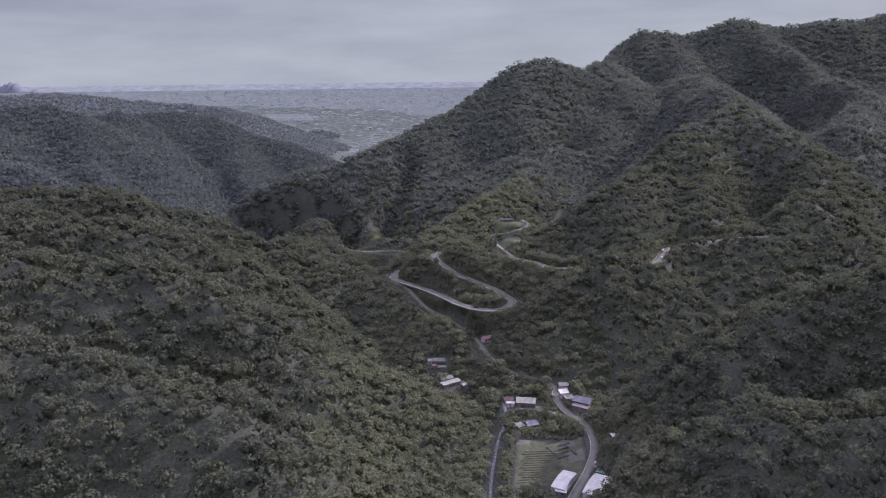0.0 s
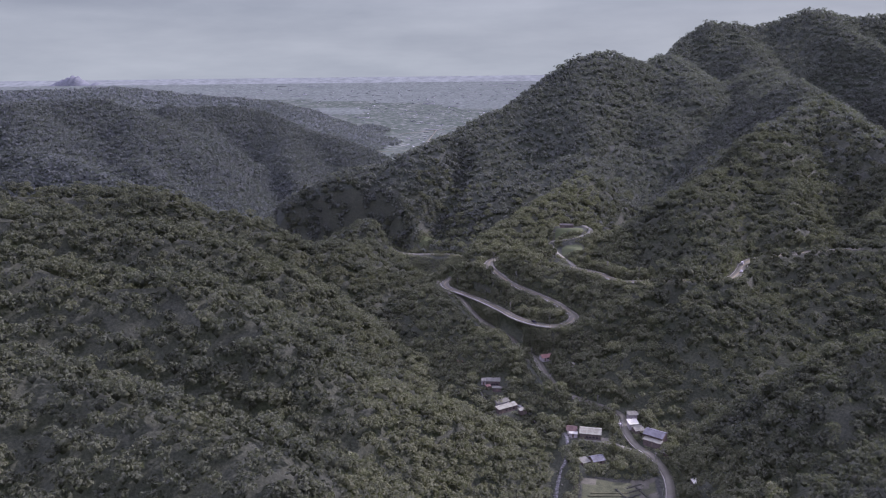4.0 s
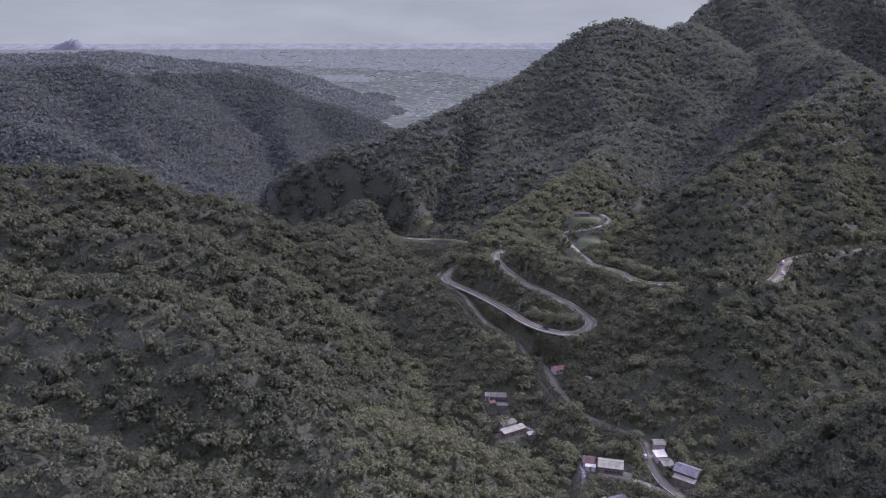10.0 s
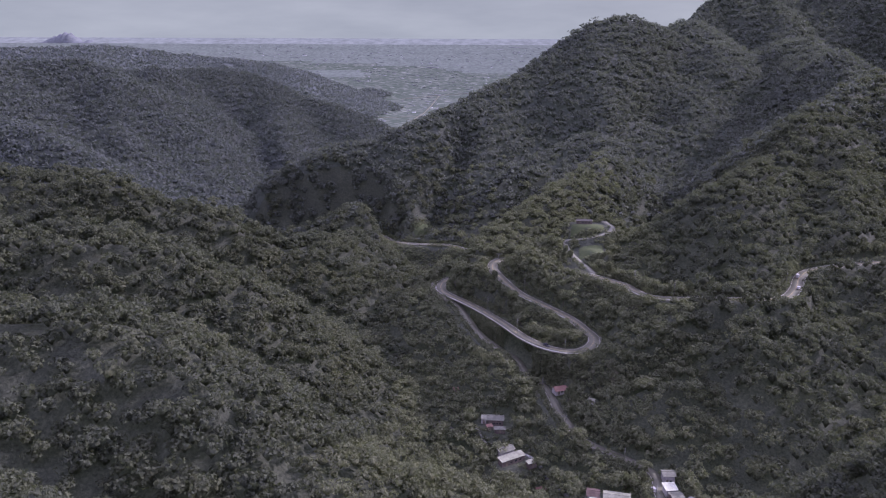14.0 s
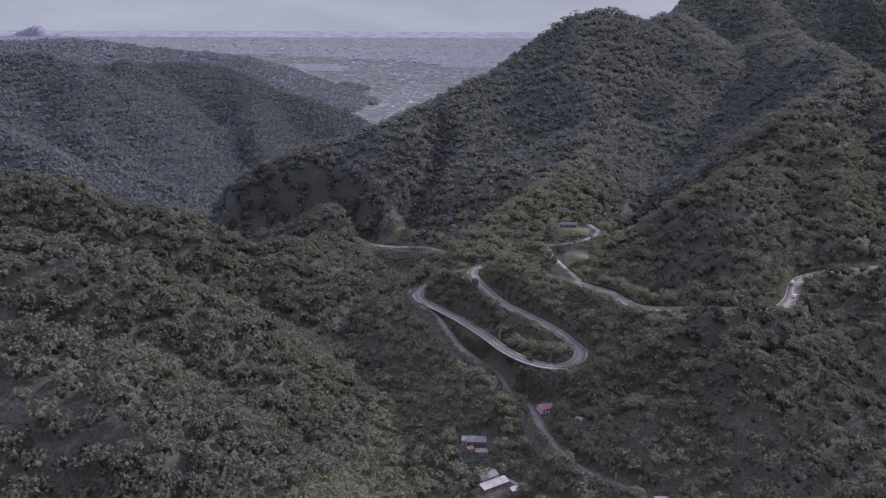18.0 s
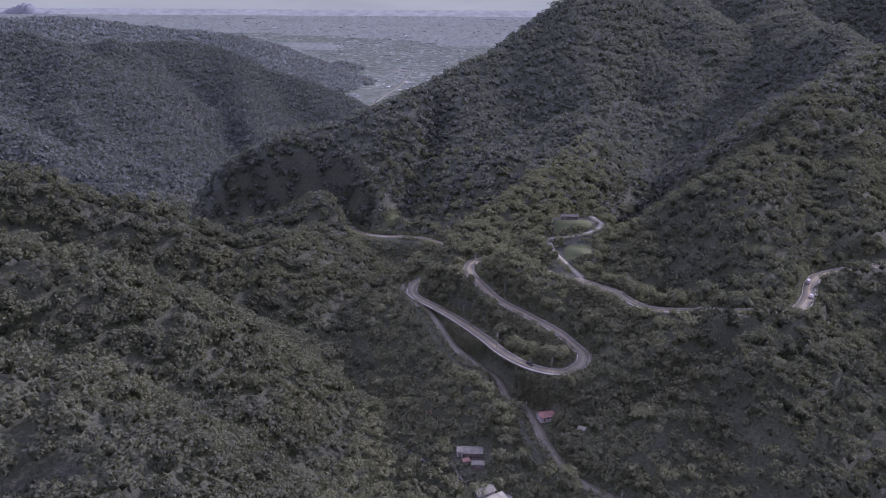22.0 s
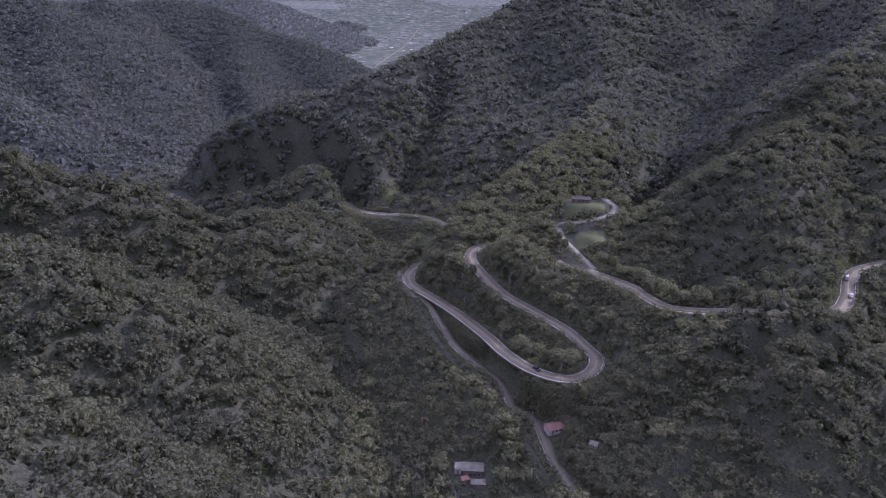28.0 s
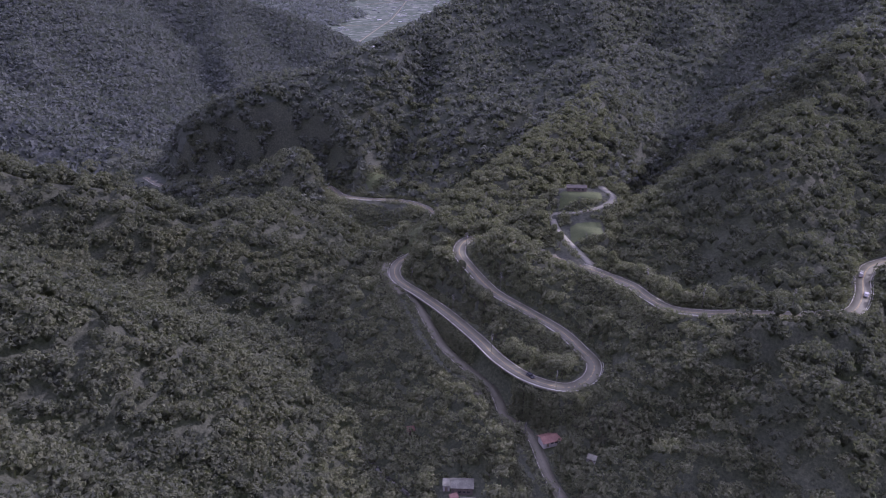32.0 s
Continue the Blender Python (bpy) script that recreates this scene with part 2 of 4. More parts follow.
def along(line, x, y):
    """Distance from each place to a line in plan, and the line's height there."""
    best, height = np.full(np.shape(x), 1e9), np.zeros(np.shape(x))
    for (x0, y0, z0), (x1, y1, z1) in zip(line[:-1], line[1:]):
        dx, dy = x1 - x0, y1 - y0
        s = np.clip(((x - x0) * dx + (y - y0) * dy) / (dx * dx + dy * dy + 1e-9), 0, 1)
        d = np.hypot(x - x0 - s * dx, y - y0 - s * dy)
        near = d < best
        best = np.where(near, d, best)
        height = np.where(near, z0 + s * (z1 - z0), height)
    return best, height


def tent(line, fall, wide, x, y):
    """Height of a rounded ridge along a line, falling off evenly to both sides."""
    best = np.full(np.shape(x), -1e3)
    for (x0, y0, z0), (x1, y1, z1) in zip(line[:-1], line[1:]):
        dx, dy = x1 - x0, y1 - y0
        s = np.clip(((x - x0) * dx + (y - y0) * dy) / (dx * dx + dy * dy + 1e-9), 0, 1)
        d = np.hypot(x - x0 - s * dx, y - y0 - s * dy)
        best = np.maximum(best, z0 + s * (z1 - z0) - fall * (np.sqrt(d * d + wide * wide) - wide))
    return best


def curve_through(points, step):
    """A smooth line through points (Catmull-Rom), cut into even steps."""
    p = np.array(points, float)
    p = np.vstack([2 * p[0] - p[1], p, 2 * p[-1] - p[-2]])
    fine = []
    for k in range(1, len(p) - 2):
        s = np.linspace(0, 1, 24, endpoint=False)[:, None]
        a, b, c, d = p[k - 1], p[k], p[k + 1], p[k + 2]
        fine.append(0.5 * (2 * b + (c - a) * s + (2 * a - 5 * b + 4 * c - d) * s**2 + (3 * b - a - 3 * c + d) * s**3))
    fine = np.vstack([*fine, p[-2:-1]])
    run = np.r_[0, np.cumsum(np.linalg.norm(np.diff(fine[:, :2], axis=0), axis=1))]
    at = np.linspace(0, run[-1], max(2, int(run[-1] / step) + 1))
    return np.stack([np.interp(at, run, fine[:, k]) for k in range(3)], 1)


# ---- the plan: crests, valley floor and roads, in metres ----
SKYLINE = [  # the crests against the sky: (fall per metre, crest line)
    (0.72, [(284, 1300, 204), (247, 1190, 204), (189, 1160, 208), (158, 1137, 213), (115, 1110, 206), (97, 1095, 192), (80, 1080, 178), (55, 1060, 162), (26, 1035, 145), (2, 1020, 138), (-22, 990, 129), (-42, 960, 119), (-74, 930, 108), (-104, 905, 97)]),
    (0.85, [(1400, 1700, 345), (868, 1520, 298), (814, 1500, 286), (770, 1480, 291), (667, 1465, 278), (628, 1460, 272), (559, 1440, 291), (504, 1430, 275), (460, 1420, 258), (415, 1410, 261), (370, 1400, 265), (338, 1390, 244), (309, 1350, 224), (284, 1300, 198)]),
    (0.55, [(-1500, 1500, 110), (-1000, 1720, 100), (-845, 1800, 101), (-729, 1850, 104), (-637, 1868, 105), (-579, 1860, 91), (-479, 1840, 53), (-394, 1830, 33), (-328, 1840, 6), (-282, 1900, -34), (-235, 2100, -105)]),
    (0.60, [(-1200, 1250, 150), (-900, 1330, 140), (-771, 1420, 144), (-750, 1440, 142), (-729, 1460, 128), (-712, 1490, 108), (-640, 1540, 70)]),
    (0.45, [(-2600, 2300, 150), (-1514, 2600, 132), (-1433, 2650, 138), (-1379, 2700, 138), (-1222, 2800, 121), (-1117, 2850, 108), (-986, 2900, 87), (-849, 2950, 66), (-752, 3000, 41), (-648, 3030, 2), (-564, 3060, -33), (-500, 3090, -105)]),
]
CRESTS = [  # the same for the spurs
    (0.95, [(-420, 380, 150), (-226, 450, 104), (-172, 465, 89), (-142, 474, 76), (-114, 482, 34)]),
    (0.95, [(-420, 300, 140), (-250, 345, 112), (-143, 366, 100), (-110, 352, 82), (-92, 352, 64), (-62, 348, 32), (-19, 384, 17), (8, 398, -1)]),
    (0.85, [(-300, 150, 100), (-190, 295, 76), (-104, 282, 68), (-66, 282, 36)]),
    (0.70, [(-230, 535, 70), (-133, 549, 27)]),
    (0.9, [(-600, 480, 150), (-320, 562, 107), (-241, 587, 96), (-195, 612, 73), (-156, 626, 49), (-117, 694, 38), (-98, 716, 5)]),
    (0.9, [(300, 600, 95), (240, 545, 66), (185, 508, 43), (129, 484, 50), (102, 472, 27), (68, 461, 18), (52, 440, 6)]),
    (1.1, [(92, 507, 55), (108, 503, 56), (126, 502, 57), (146, 505, 58)]),
    (0.9, [(420, 300, 170), (250, 335, 110), (170, 346, 70), (140, 325, 54), (95, 325, 20)]),
    (0.9, [(300, 200, 120), (136, 272, 60), (108, 283, 28)]),
    (0.85, [(340, 860, 152), (265, 775, 124), (205, 690, 112), (152, 614, 106), (150, 575, 74), (146, 545, 62)]),
    (0.80, [(340, 860, 152), (340, 800, 136), (348, 750, 121), (362, 715, 116), (330, 650, 92), (280, 600, 74)]),
    (0.80, [(265, 775, 124), (245, 680, 104), (215, 603, 90), (200, 572, 70)]),
    (0.95, [(107, 900, 95), (80, 790, 80), (60, 745, 72), (41, 715, 64), (18, 690, 60), (4, 670, 55), (-9, 640, 46), (-16, 622, 38)]),
    (1.0, [(6, 594, 51), (14, 588, 54), (27, 578, 56), (40, 567, 55)]),
    SKYLINE[0], SKYLINE[1],
    (1.25, [(-104, 905, 97), (-134, 888, 86), (-154, 880, 82), (-185, 876, 76), (-212, 872, 62), (-240, 872, 46), (-261, 880, 25), (-284, 890, -2)]),
    (1.10, [(-88, 900, 84), (-78, 862, 56), (-90, 826, 30), (-97, 818, 22)]),
    (0.95, [(97, 1095, 186), (115, 1000, 132), (107, 930, 99), (74, 900, 89), (25, 860, 67), (1, 835, 53), (-21, 800, 30), (-30, 775, 16)]),
    (0.70, [(415, 1410, 254), (412, 1250, 196), (390, 1080, 164), (340, 860, 150)]),
    (0.85, [(560, 1440, 280), (640, 1250, 200), (600, 1050, 150), (480, 880, 120)]),
    SKYLINE[2],
    (0.62, [(-780, 1800, 100), (-620, 1450, 62), (-500, 1250, 27), (-410, 1120, 0)]),
    (0.62, [(-520, 1850, 70), (-440, 1600, 10), (-380, 1450, -35)]),
    SKYLINE[3],
    (0.62, [(-850, 1340, 140), (-700, 1100, 95), (-520, 960, 70), (-400, 890, 35), (-320, 900, 5)]),
    (0.62, [(-690, 1440, 120), (-560, 1200, 60), (-450, 1050, 25)]),
    SKYLINE[4],
    (0.60, [(-590, 3340, -66), (-560, 3350, -54), (-530, 3350, -68)]),
]
STREAM = [(20, 100, -5), (20, 220, -6), (23, 325, -8), (30, 380, -9.5), (37, 412, -10), (20, 440, -10.5), (-10, 465, -11), (-35, 492, -12), (-50, 512, -13), (-62, 560, -15), (-75, 640, -18),
          (-82, 700, -20), (-112, 762, -22), (-180, 800, -26), (-260, 850, -30), (-330, 1000, -38), (-360, 1200, -50), (-330, 1500, -70), (-230, 1900, -95), (-150, 2300, -112)]
MAIN_ROAD = [(-295, 880, -8), (-259, 846, -6), (-206, 835, -2), (-158, 835, 1), (-121, 827, 4.5), (-102, 797, 7.5), (-80, 782, 10), (-48, 770, 13), (-26, 738, 16), (-26, 695, 19.5), (-33, 658, 22), (-43, 636, 23.5),
             (-41, 614, 24.7), (-26, 592, 26.2), (-13, 572, 27.6), (2, 545, 29.3), (11, 526, 30.5), (21, 511, 31.7), (31, 503, 32.5), (40, 501, 33.1), (48, 507, 33.8), (51, 517, 34.5), (47, 526, 35.5), (39, 539, 37.4),
             (24, 553, 40), (10, 566, 42.5), (-1, 585, 45.4), (-7, 600, 47.5), (-4, 613, 48.6), (5, 616, 49.4), (19, 608, 50.7), (32, 595, 51.9), (43, 582, 53.2), (55, 569, 54.2)]
MAIN_ROAD_2 = [(55, 569, 54.2), (70, 549, 55.9), (75, 535, 56.8), (82, 523, 57.8), (96, 518, 58.8), (110, 517, 59.8), (125, 515, 60.5), (140, 515, 61.2), (152, 517, 61.7), (162, 530, 62.4), (171, 548, 63.3), (183, 560, 64), (215, 570, 66), (260, 572, 69)]
FIELD_ROAD = [(57, 574, 54), (51, 589, 55.4), (44, 606, 58.3), (43, 621, 61.5), (56, 617, 64.6), (68, 619, 67.4), (75, 628, 69.5), (70, 642, 71)]
SIDE_ROAD = [(-37, 604, 25.1), (-29, 591, 23.3), (-22, 573, 21), (-14, 554, 19.1), (-4, 540, 17.4), (8, 526, 15.7), (12, 515, 14.8), (14, 506, 14), (21, 500, 13.3), (25, 493, 12.8), (27, 484, 12), (31, 470, 10), (41, 451, 7.9), (58, 440, 6.3),
             (69, 430, 5.3), (69, 414, 4.3), (72, 399, 3.5), (79, 387, 2.9), (82, 370, 2.5), (80, 353, 2.1), (73, 334, 1.6), (64, 316, 1.2), (52, 290, 1), (40, 250, 0), (36, 180, 0)]
LANE = [(78, 388, 2.9), (61, 402, 1.5), (44, 409, 1)]
ROADS = [(curve_through(MAIN_ROAD, 2.5), 7.0, "main"), (curve_through(MAIN_ROAD_2, 2.5), 7.0, "main2"), (curve_through(FIELD_ROAD, 2.0), 3.6, "field"), (curve_through(SIDE_ROAD, 2.0), 4.6, "side"), (curve_through(LANE, 2.0), 3.6, "lane")]
GULLIES = [  # ravines cut into the slopes: depth, half width, line
    (12, 6, [(54, 480, 0), (85, 483, 0), (110, 492, 0), (142, 495, 0)]),
    (15, 12, [(-250, 556, 0), (-175, 584, 0), (-150, 590, 0), (-118, 602, 0)]),
    (22, 15, [(-58, 824, 0), (-52, 870, 0), (-40, 920, 0)]),
    (16, 12, [(-8, 742, 0), (22, 772, 0), (60, 812, 0), (92, 862, 0)]),
    (20, 20, [(72, 668, 0), (90, 705, 0), (118, 755, 0), (165, 830, 0)]),
    (26, 30, [(170, 1000, 0), (210, 1100, 0), (250, 1180, 0)]),
    (15, 34, [(-400, 1010, 0), (-520, 1180, 0), (-620, 1330, 0)]),
    (15, 34, [(-360, 1260, 0), (-470, 1480, 0), (-560, 1680, 0)]),
]
PADS = [  # level places: x, y, half width, half depth, turn in degrees, height
    (56, 345, 20, 27, -8, -1.0), (66, 318, 16, 14, -30, 1.0), (48, 412, 12, 6, -8, 1.0), (74, 420, 5, 10, 8, 4.3), (83, 401, 7, 7, -35, 4.0), (48, 387, 8, 5, 10, -1.0),
    (6, 442, 10, 5, 33, 1.0), (-4, 473, 9, 5, 0, 3.0), (31, 490, 6, 5, 20, 14.0), (47, 479, 4, 3, 20, 13.5), (57, 602, 10, 8, 0, 61.0), (58, 632, 13, 7, 0, 70.5),
]


def ground_height(x, y):
    """Height of the bare ground at places in plan."""
    x, y = np.asarray(x, float), np.asarray(y, float)
    d, z = along(STREAM, x, y)
    h = z + 0.10 * np.maximum(d - 9, 0) - 1.0 * np.clip(1 - d / 5, 0, 1)
    h = np.where(y > 2000, np.minimum(h, -112 + 0.02 * np.maximum(0, 2300 - y)), h)
    h = np.minimum(h, np.maximum(z + 30, -112))
    soft = 3.5
    total = np.exp(np.clip(h / soft, -60, 110))
    for fall, line in CRESTS:
        total = total + np.exp(np.clip(tent(line, fall, 8.0 if fall > 0.55 else 25.0, x, y) / soft, -60, 110))
    for line, width, _ in ROADS:
        total = total + np.exp(np.clip(tent(line[:: 6 if len(line) > 12 else 1], 0.6, 2.0, x, y) / soft - 1.5, -60, 110))
    base, h = h, soft * np.log(total)
    rough = np.clip((h - base) / 25, 0, 1)
    if np.max(y) > 800:
        calm = np.min([along(line, x, y)[0] for _, line in SKYLINE], axis=0)
        rough = rough * np.where(y > 800, np.clip(calm / 130, 0.12, 1), 1)
    h = h + rough * (16 * value_noise(x + 0.4 * y, y, 90, 3) + 12 * value_noise(x, y - 0.3 * x, 38, 5) + 2.5 * value_noise(x, y, 15, 7))
    h = h + rough * np.clip((y - 800) / 200, 0, 1) * (38 * value_noise(x + 0.5 * y, y, 150, 13) + np.clip((y - 1000) / 300, 0, 1) * 62 * value_noise(x, y + 0.4 * x, 290, 15))
    for deep, wide, line in GULLIES:
        h = h - deep * np.exp(-((along(line, x, y)[0] / wide) ** 2)) * np.clip((h - base - 3) / 12, 0, 1)
    far = np.clip((y - 3000) / 1650, 0, 1)
    h = np.where(y > 3000, np.maximum(h, -112) + 258 * far ** 1.35 * np.clip(1 - (h + 112) / 60, 0, 1), h)
    for px, py, hw, hd, turn, pz in PADS:
        c, s = math.cos(radians(turn)), math.sin(radians(turn))
        u, v = (x - px) * c + (y - py) * s, (y - py) * c - (x - px) * s
        out = np.hypot(np.maximum(np.abs(u) - hw, 0), np.maximum(np.abs(v) - hd, 0))
        k = np.clip(1 - out / 8, 0, 1)
        h = h + (pz - h) * (k * k * (3 - 2 * k))
    for line, width, _ in ROADS:
        d, z = along(line, x, y)
        k = np.clip(1 - (d - width / 2 - 1.6) / np.where(y > 735, 18, 7), 0, 1)
        h = h + (z - 0.25 - h) * (k * k * (3 - 2 * k))
    return h


def axis_steps(*spans):
    """Places along an axis: (start, end, step) one after another."""
    return np.unique(np.round(np.concatenate([np.arange(a, b + 0.01, s) for a, b, s in spans]), 3))


GX = axis_steps((-3900, -1500, 120), (-1500, -450, 30), (-450, -170, 9), (-170, 230, 3.2), (230, 480, 9), (480, 1500, 34), (1500, 3900, 120))
GY = axis_steps((-600, 120, 40), (120, 290, 8), (290, 860, 3.2), (860, 1200, 8), (1200, 2400, 20), (2400, 4650, 50))
XX, YY = np.meshgrid(GX, GY)
ZZ = np.vstack([ground_height(XX[k : k + 40], YY[k : k + 40]) for k in range(0, len(GY), 40)])


def height_at(x, y):
    """Height of the built ground sheet, between its corners."""
    x, y = np.asarray(x, float), np.asarray(y, float)
    i, j = np.clip(np.searchsorted(GX, x) - 1, 0, len(GX) - 2), np.clip(np.searchsorted(GY, y) - 1, 0, len(GY) - 2)
    u, v = (x - GX[i]) / (GX[i + 1] - GX[i]), (y - GY[j]) / (GY[j + 1] - GY[j])
    return (ZZ[j, i] * (1 - u) + ZZ[j, i + 1] * u) * (1 - v) + (ZZ[j + 1, i] * (1 - u) + ZZ[j + 1, i + 1] * u) * v


n_x, n_y = len(GX), len(GY)
corner = (np.arange(n_y - 1)[:, None] * n_x + np.arange(n_x - 1)[None]).ravel()
quads = np.stack([corner, corner + 1, corner + n_x + 1, corner + n_x], 1)
ground_mesh = net("ground", np.stack([XX, YY, ZZ], -1).reshape(-1, 3), quads)


# the coastal plain: small fields, hamlets and lanes far below
PLAIN, pn, pl, pb = nodes_of("plain_of_fields", 0.9)
p_pos = pn.new("ShaderNodeNewGeometry").outputs["Position"]
p_map = pn.new("ShaderNodeMapping")
p_map.inputs["Scale"].default_value = (1 / 90, 1 / 55, 0)
p_map.inputs["Rotation"].default_value = (0, 0, 0.35)
pb.inputs["Specular IOR Level"].default_value = 0.0
pl.new(p_pos, p_map.inputs["Vector"])
p_vor = pn.new("ShaderNodeTexVoronoi")
p_vor.distance = "CHEBYCHEV"
pl.new(p_map.outputs["Vector"], p_vor.inputs["Vector"])
p_ramp = ramp_node(pn, [(0.0, (0.058, 0.074, 0.056)), (0.4, (0.074, 0.092, 0.070)), (0.7, (0.092, 0.109, 0.086)), (0.93, (0.116, 0.130, 0.106)), (1.0, (0.18, 0.194, 0.165))])
p_sep = pn.new("ShaderNodeSeparateColor")
pl.new(p_vor.outputs["Color"], p_sep.inputs["Color"])
pl.new(p_sep.outputs["Red"], p_ramp.inputs["Fac"])
p_wide = noise_node(pn, pl, p_pos, 0.004, 6, 0.7)
p_wr = ramp_node(pn, [(0.35, (0.86, 0.88, 0.86)), (0.65, (1.12, 1.1, 1.12))])
pl.new(p_wide.outputs["Fac"], p_wr.inputs["Fac"])
pl.new(mix_node(pn, pl, p_ramp.outputs["Color"], p_wr.outputs["Color"], 1.0, "MULTIPLY"), pb.inputs["Base Color"])
# Sea lightened close to the sky's tone; the haze sits in its colour.
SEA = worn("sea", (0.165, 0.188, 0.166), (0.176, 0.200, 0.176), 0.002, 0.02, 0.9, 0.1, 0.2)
SEA.node_tree.nodes["Principled BSDF"].inputs["Specular IOR Level"].default_value = 0.0
ground_mesh.materials.append(SOIL)
ground_mesh.materials.append(PLAIN)
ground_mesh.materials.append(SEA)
# Far strip of the plain, its colour paled to suggest haze.
COAST = worn("haze_paled_coast", (0.104, 0.124, 0.103), (0.130, 0.150, 0.127), 0.015, 0.06, 0.9, 0.2, 0.2)
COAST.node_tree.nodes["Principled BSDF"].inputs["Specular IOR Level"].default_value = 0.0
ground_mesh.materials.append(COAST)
ground_mesh.materials.append(WOODS_FAR)
ground_mesh.materials.append(WOODS_HILL)
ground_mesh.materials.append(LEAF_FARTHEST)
mid_y, mid_z = (YY[:-1, :-1] + YY[1:, 1:]).ravel() / 2, (ZZ[:-1, :-1] + ZZ[1:, 1:]).ravel() / 2
mid_x = (XX[:-1, :-1] + XX[1:, 1:]).ravel() / 2
flat_z = -112 + 258 * np.clip((mid_y - 3000) / 1650, 0, 1) ** 1.35
kinds = np.where(mid_y > 860, np.where(mid_x < -330 + np.maximum(0, mid_y - 900) * 0.6, 4, 5), 0)
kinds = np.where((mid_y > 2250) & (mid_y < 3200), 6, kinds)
kinds = np.where((mid_y > 2050) & (mid_z < flat_z + 9), 1, kinds)
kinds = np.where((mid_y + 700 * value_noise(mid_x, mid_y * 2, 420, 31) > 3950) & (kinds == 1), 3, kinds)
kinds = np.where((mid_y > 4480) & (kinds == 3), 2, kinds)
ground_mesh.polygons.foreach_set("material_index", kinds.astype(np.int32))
ground_mesh.polygons.foreach_set("use_smooth", np.ones(len(quads), bool))
ground = tagged(part("ground", ground_mesh, None), "wooded valley ground running out to a hazy coastal plain", "ground", kind="structure")


# ---- roads ----
def ribbon(line, left, right, lift, skirt=0.0):
    """A strip along a line between two offsets to its right-hand side."""
    way = np.gradient(line[:, :2], axis=0)
    way /= np.linalg.norm(way, axis=1)[:, None] + 1e-9
    side = np.stack([way[:, 1], -way[:, 0]], 1)
    a = np.column_stack([line[:, :2] + side * left, line[:, 2] + lift])
    b = np.column_stack([line[:, :2] + side * right, line[:, 2] + lift])
    rows = [a, b]
    if skirt:
        rows = [a - (0, 0, skirt), a, b, b - (0, 0, skirt)]
    k, m = len(rows), len(line)
    v = np.stack(rows, 1).reshape(-1, 3)
    f = [(i * k + j, i * k + j + 1, (i + 1) * k + j + 1, (i + 1) * k + j) for i in range(m - 1) for j in range(k - 1)]
    return v, np.array(f)


apron = curve_through([(-46, 640, 23.2), (-46.5, 622, 24.2), (-40, 606, 25.0), (-34, 597, 25.3)], 2.0)
ROAD_LABEL = dict(main="two-lane grey asphalt mountain road in a hairpin", main2="two-lane grey asphalt road along the wooded slope", field="narrow pale concrete track to the meadow", side="narrow pale asphalt side road down to the hamlet", lane="short concrete lane to a farmhouse")
for line, width, key in ROADS:
    road = tagged(part("road", net("road", *ribbon(line, width / 2, -width / 2, 0.0, 0.5)), CONCRETE if key in ("field", "lane") else ASPHALT), ROAD_LABEL[key], "road", kind="structure")
    if key in ("main", "main2"):
        for off in (width / 2 - 0.5, -width / 2 + 0.5):
            part("edge_line", net("edge_line", *ribbon(line, off + 0.09, off - 0.09, 0.012)), PAINT_W, road, "white painted edge line")
        for off in (0.15, -0.15):
            part("centre_line", net("centre_line", *ribbon(line, off + 0.06, off - 0.06, 0.012)), PAINT_Y, road, "yellow painted centre line")
    if key == "side":
        part("edge_line", net("edge_line", *ribbon(line, width / 2 - 0.25, width / 2 - 0.4, 0.012)), PAINT_W, road, "white painted edge line")


tagged(part("road_apron", net("road_apron", *ribbon(apron, 4.6, -3.4, -0.03, 0.5)), ASPHALT), "widened asphalt apron where the side road turns off", "road", kind="structure")


# ---- forest ----
CORE_V = np.array([(1, 0, 0), (0, 1, 0), (-1, 0, 0), (0, -1, 0), (0, 0, 1), (0, 0, -1)], float)
CORE_F = np.array([(0, 1, 4), (1, 2, 4), (2, 3, 4), (3, 0, 4), (1, 0, 5), (2, 1, 5), (3, 2, 5), (0, 3, 5)])


OPEN_GROUND = [  # low growth only: line, half width
    ([(-42, 650, 0), (-34, 690, 0), (-30, 728, 0)], 11), ([(-82, 798, 0), (-62, 816, 0)], 8), ([(-52, 640, 0), (-47, 618, 0), (-36, 588, 0), (-24, 560, 0)], 6), ([(3, 510, 0), (6, 517, 0)], 6),
    ([(84, 320, 0), (90, 334, 0)], 7), ([(-9, 465, 0), (3, 465, 0)], 5), ([(0, 434, 0), (12, 437, 0)], 5), ([(49, 578, 0), (42, 598, 0)], 8), ([(57, 588, 0), (67, 592, 0)], 7), ([(50, 612, 0), (70, 612, 0)], 6), ([(-104, 788, 0), (-45, 758, 0)], 11), ([(-34, 583, 0), (-20, 548, 0), (-8, 529, 0), (3, 516, 0), (7, 504, 0), (17, 491, 0), (21, 478, 0), (26, 464, 0)], 6),
]


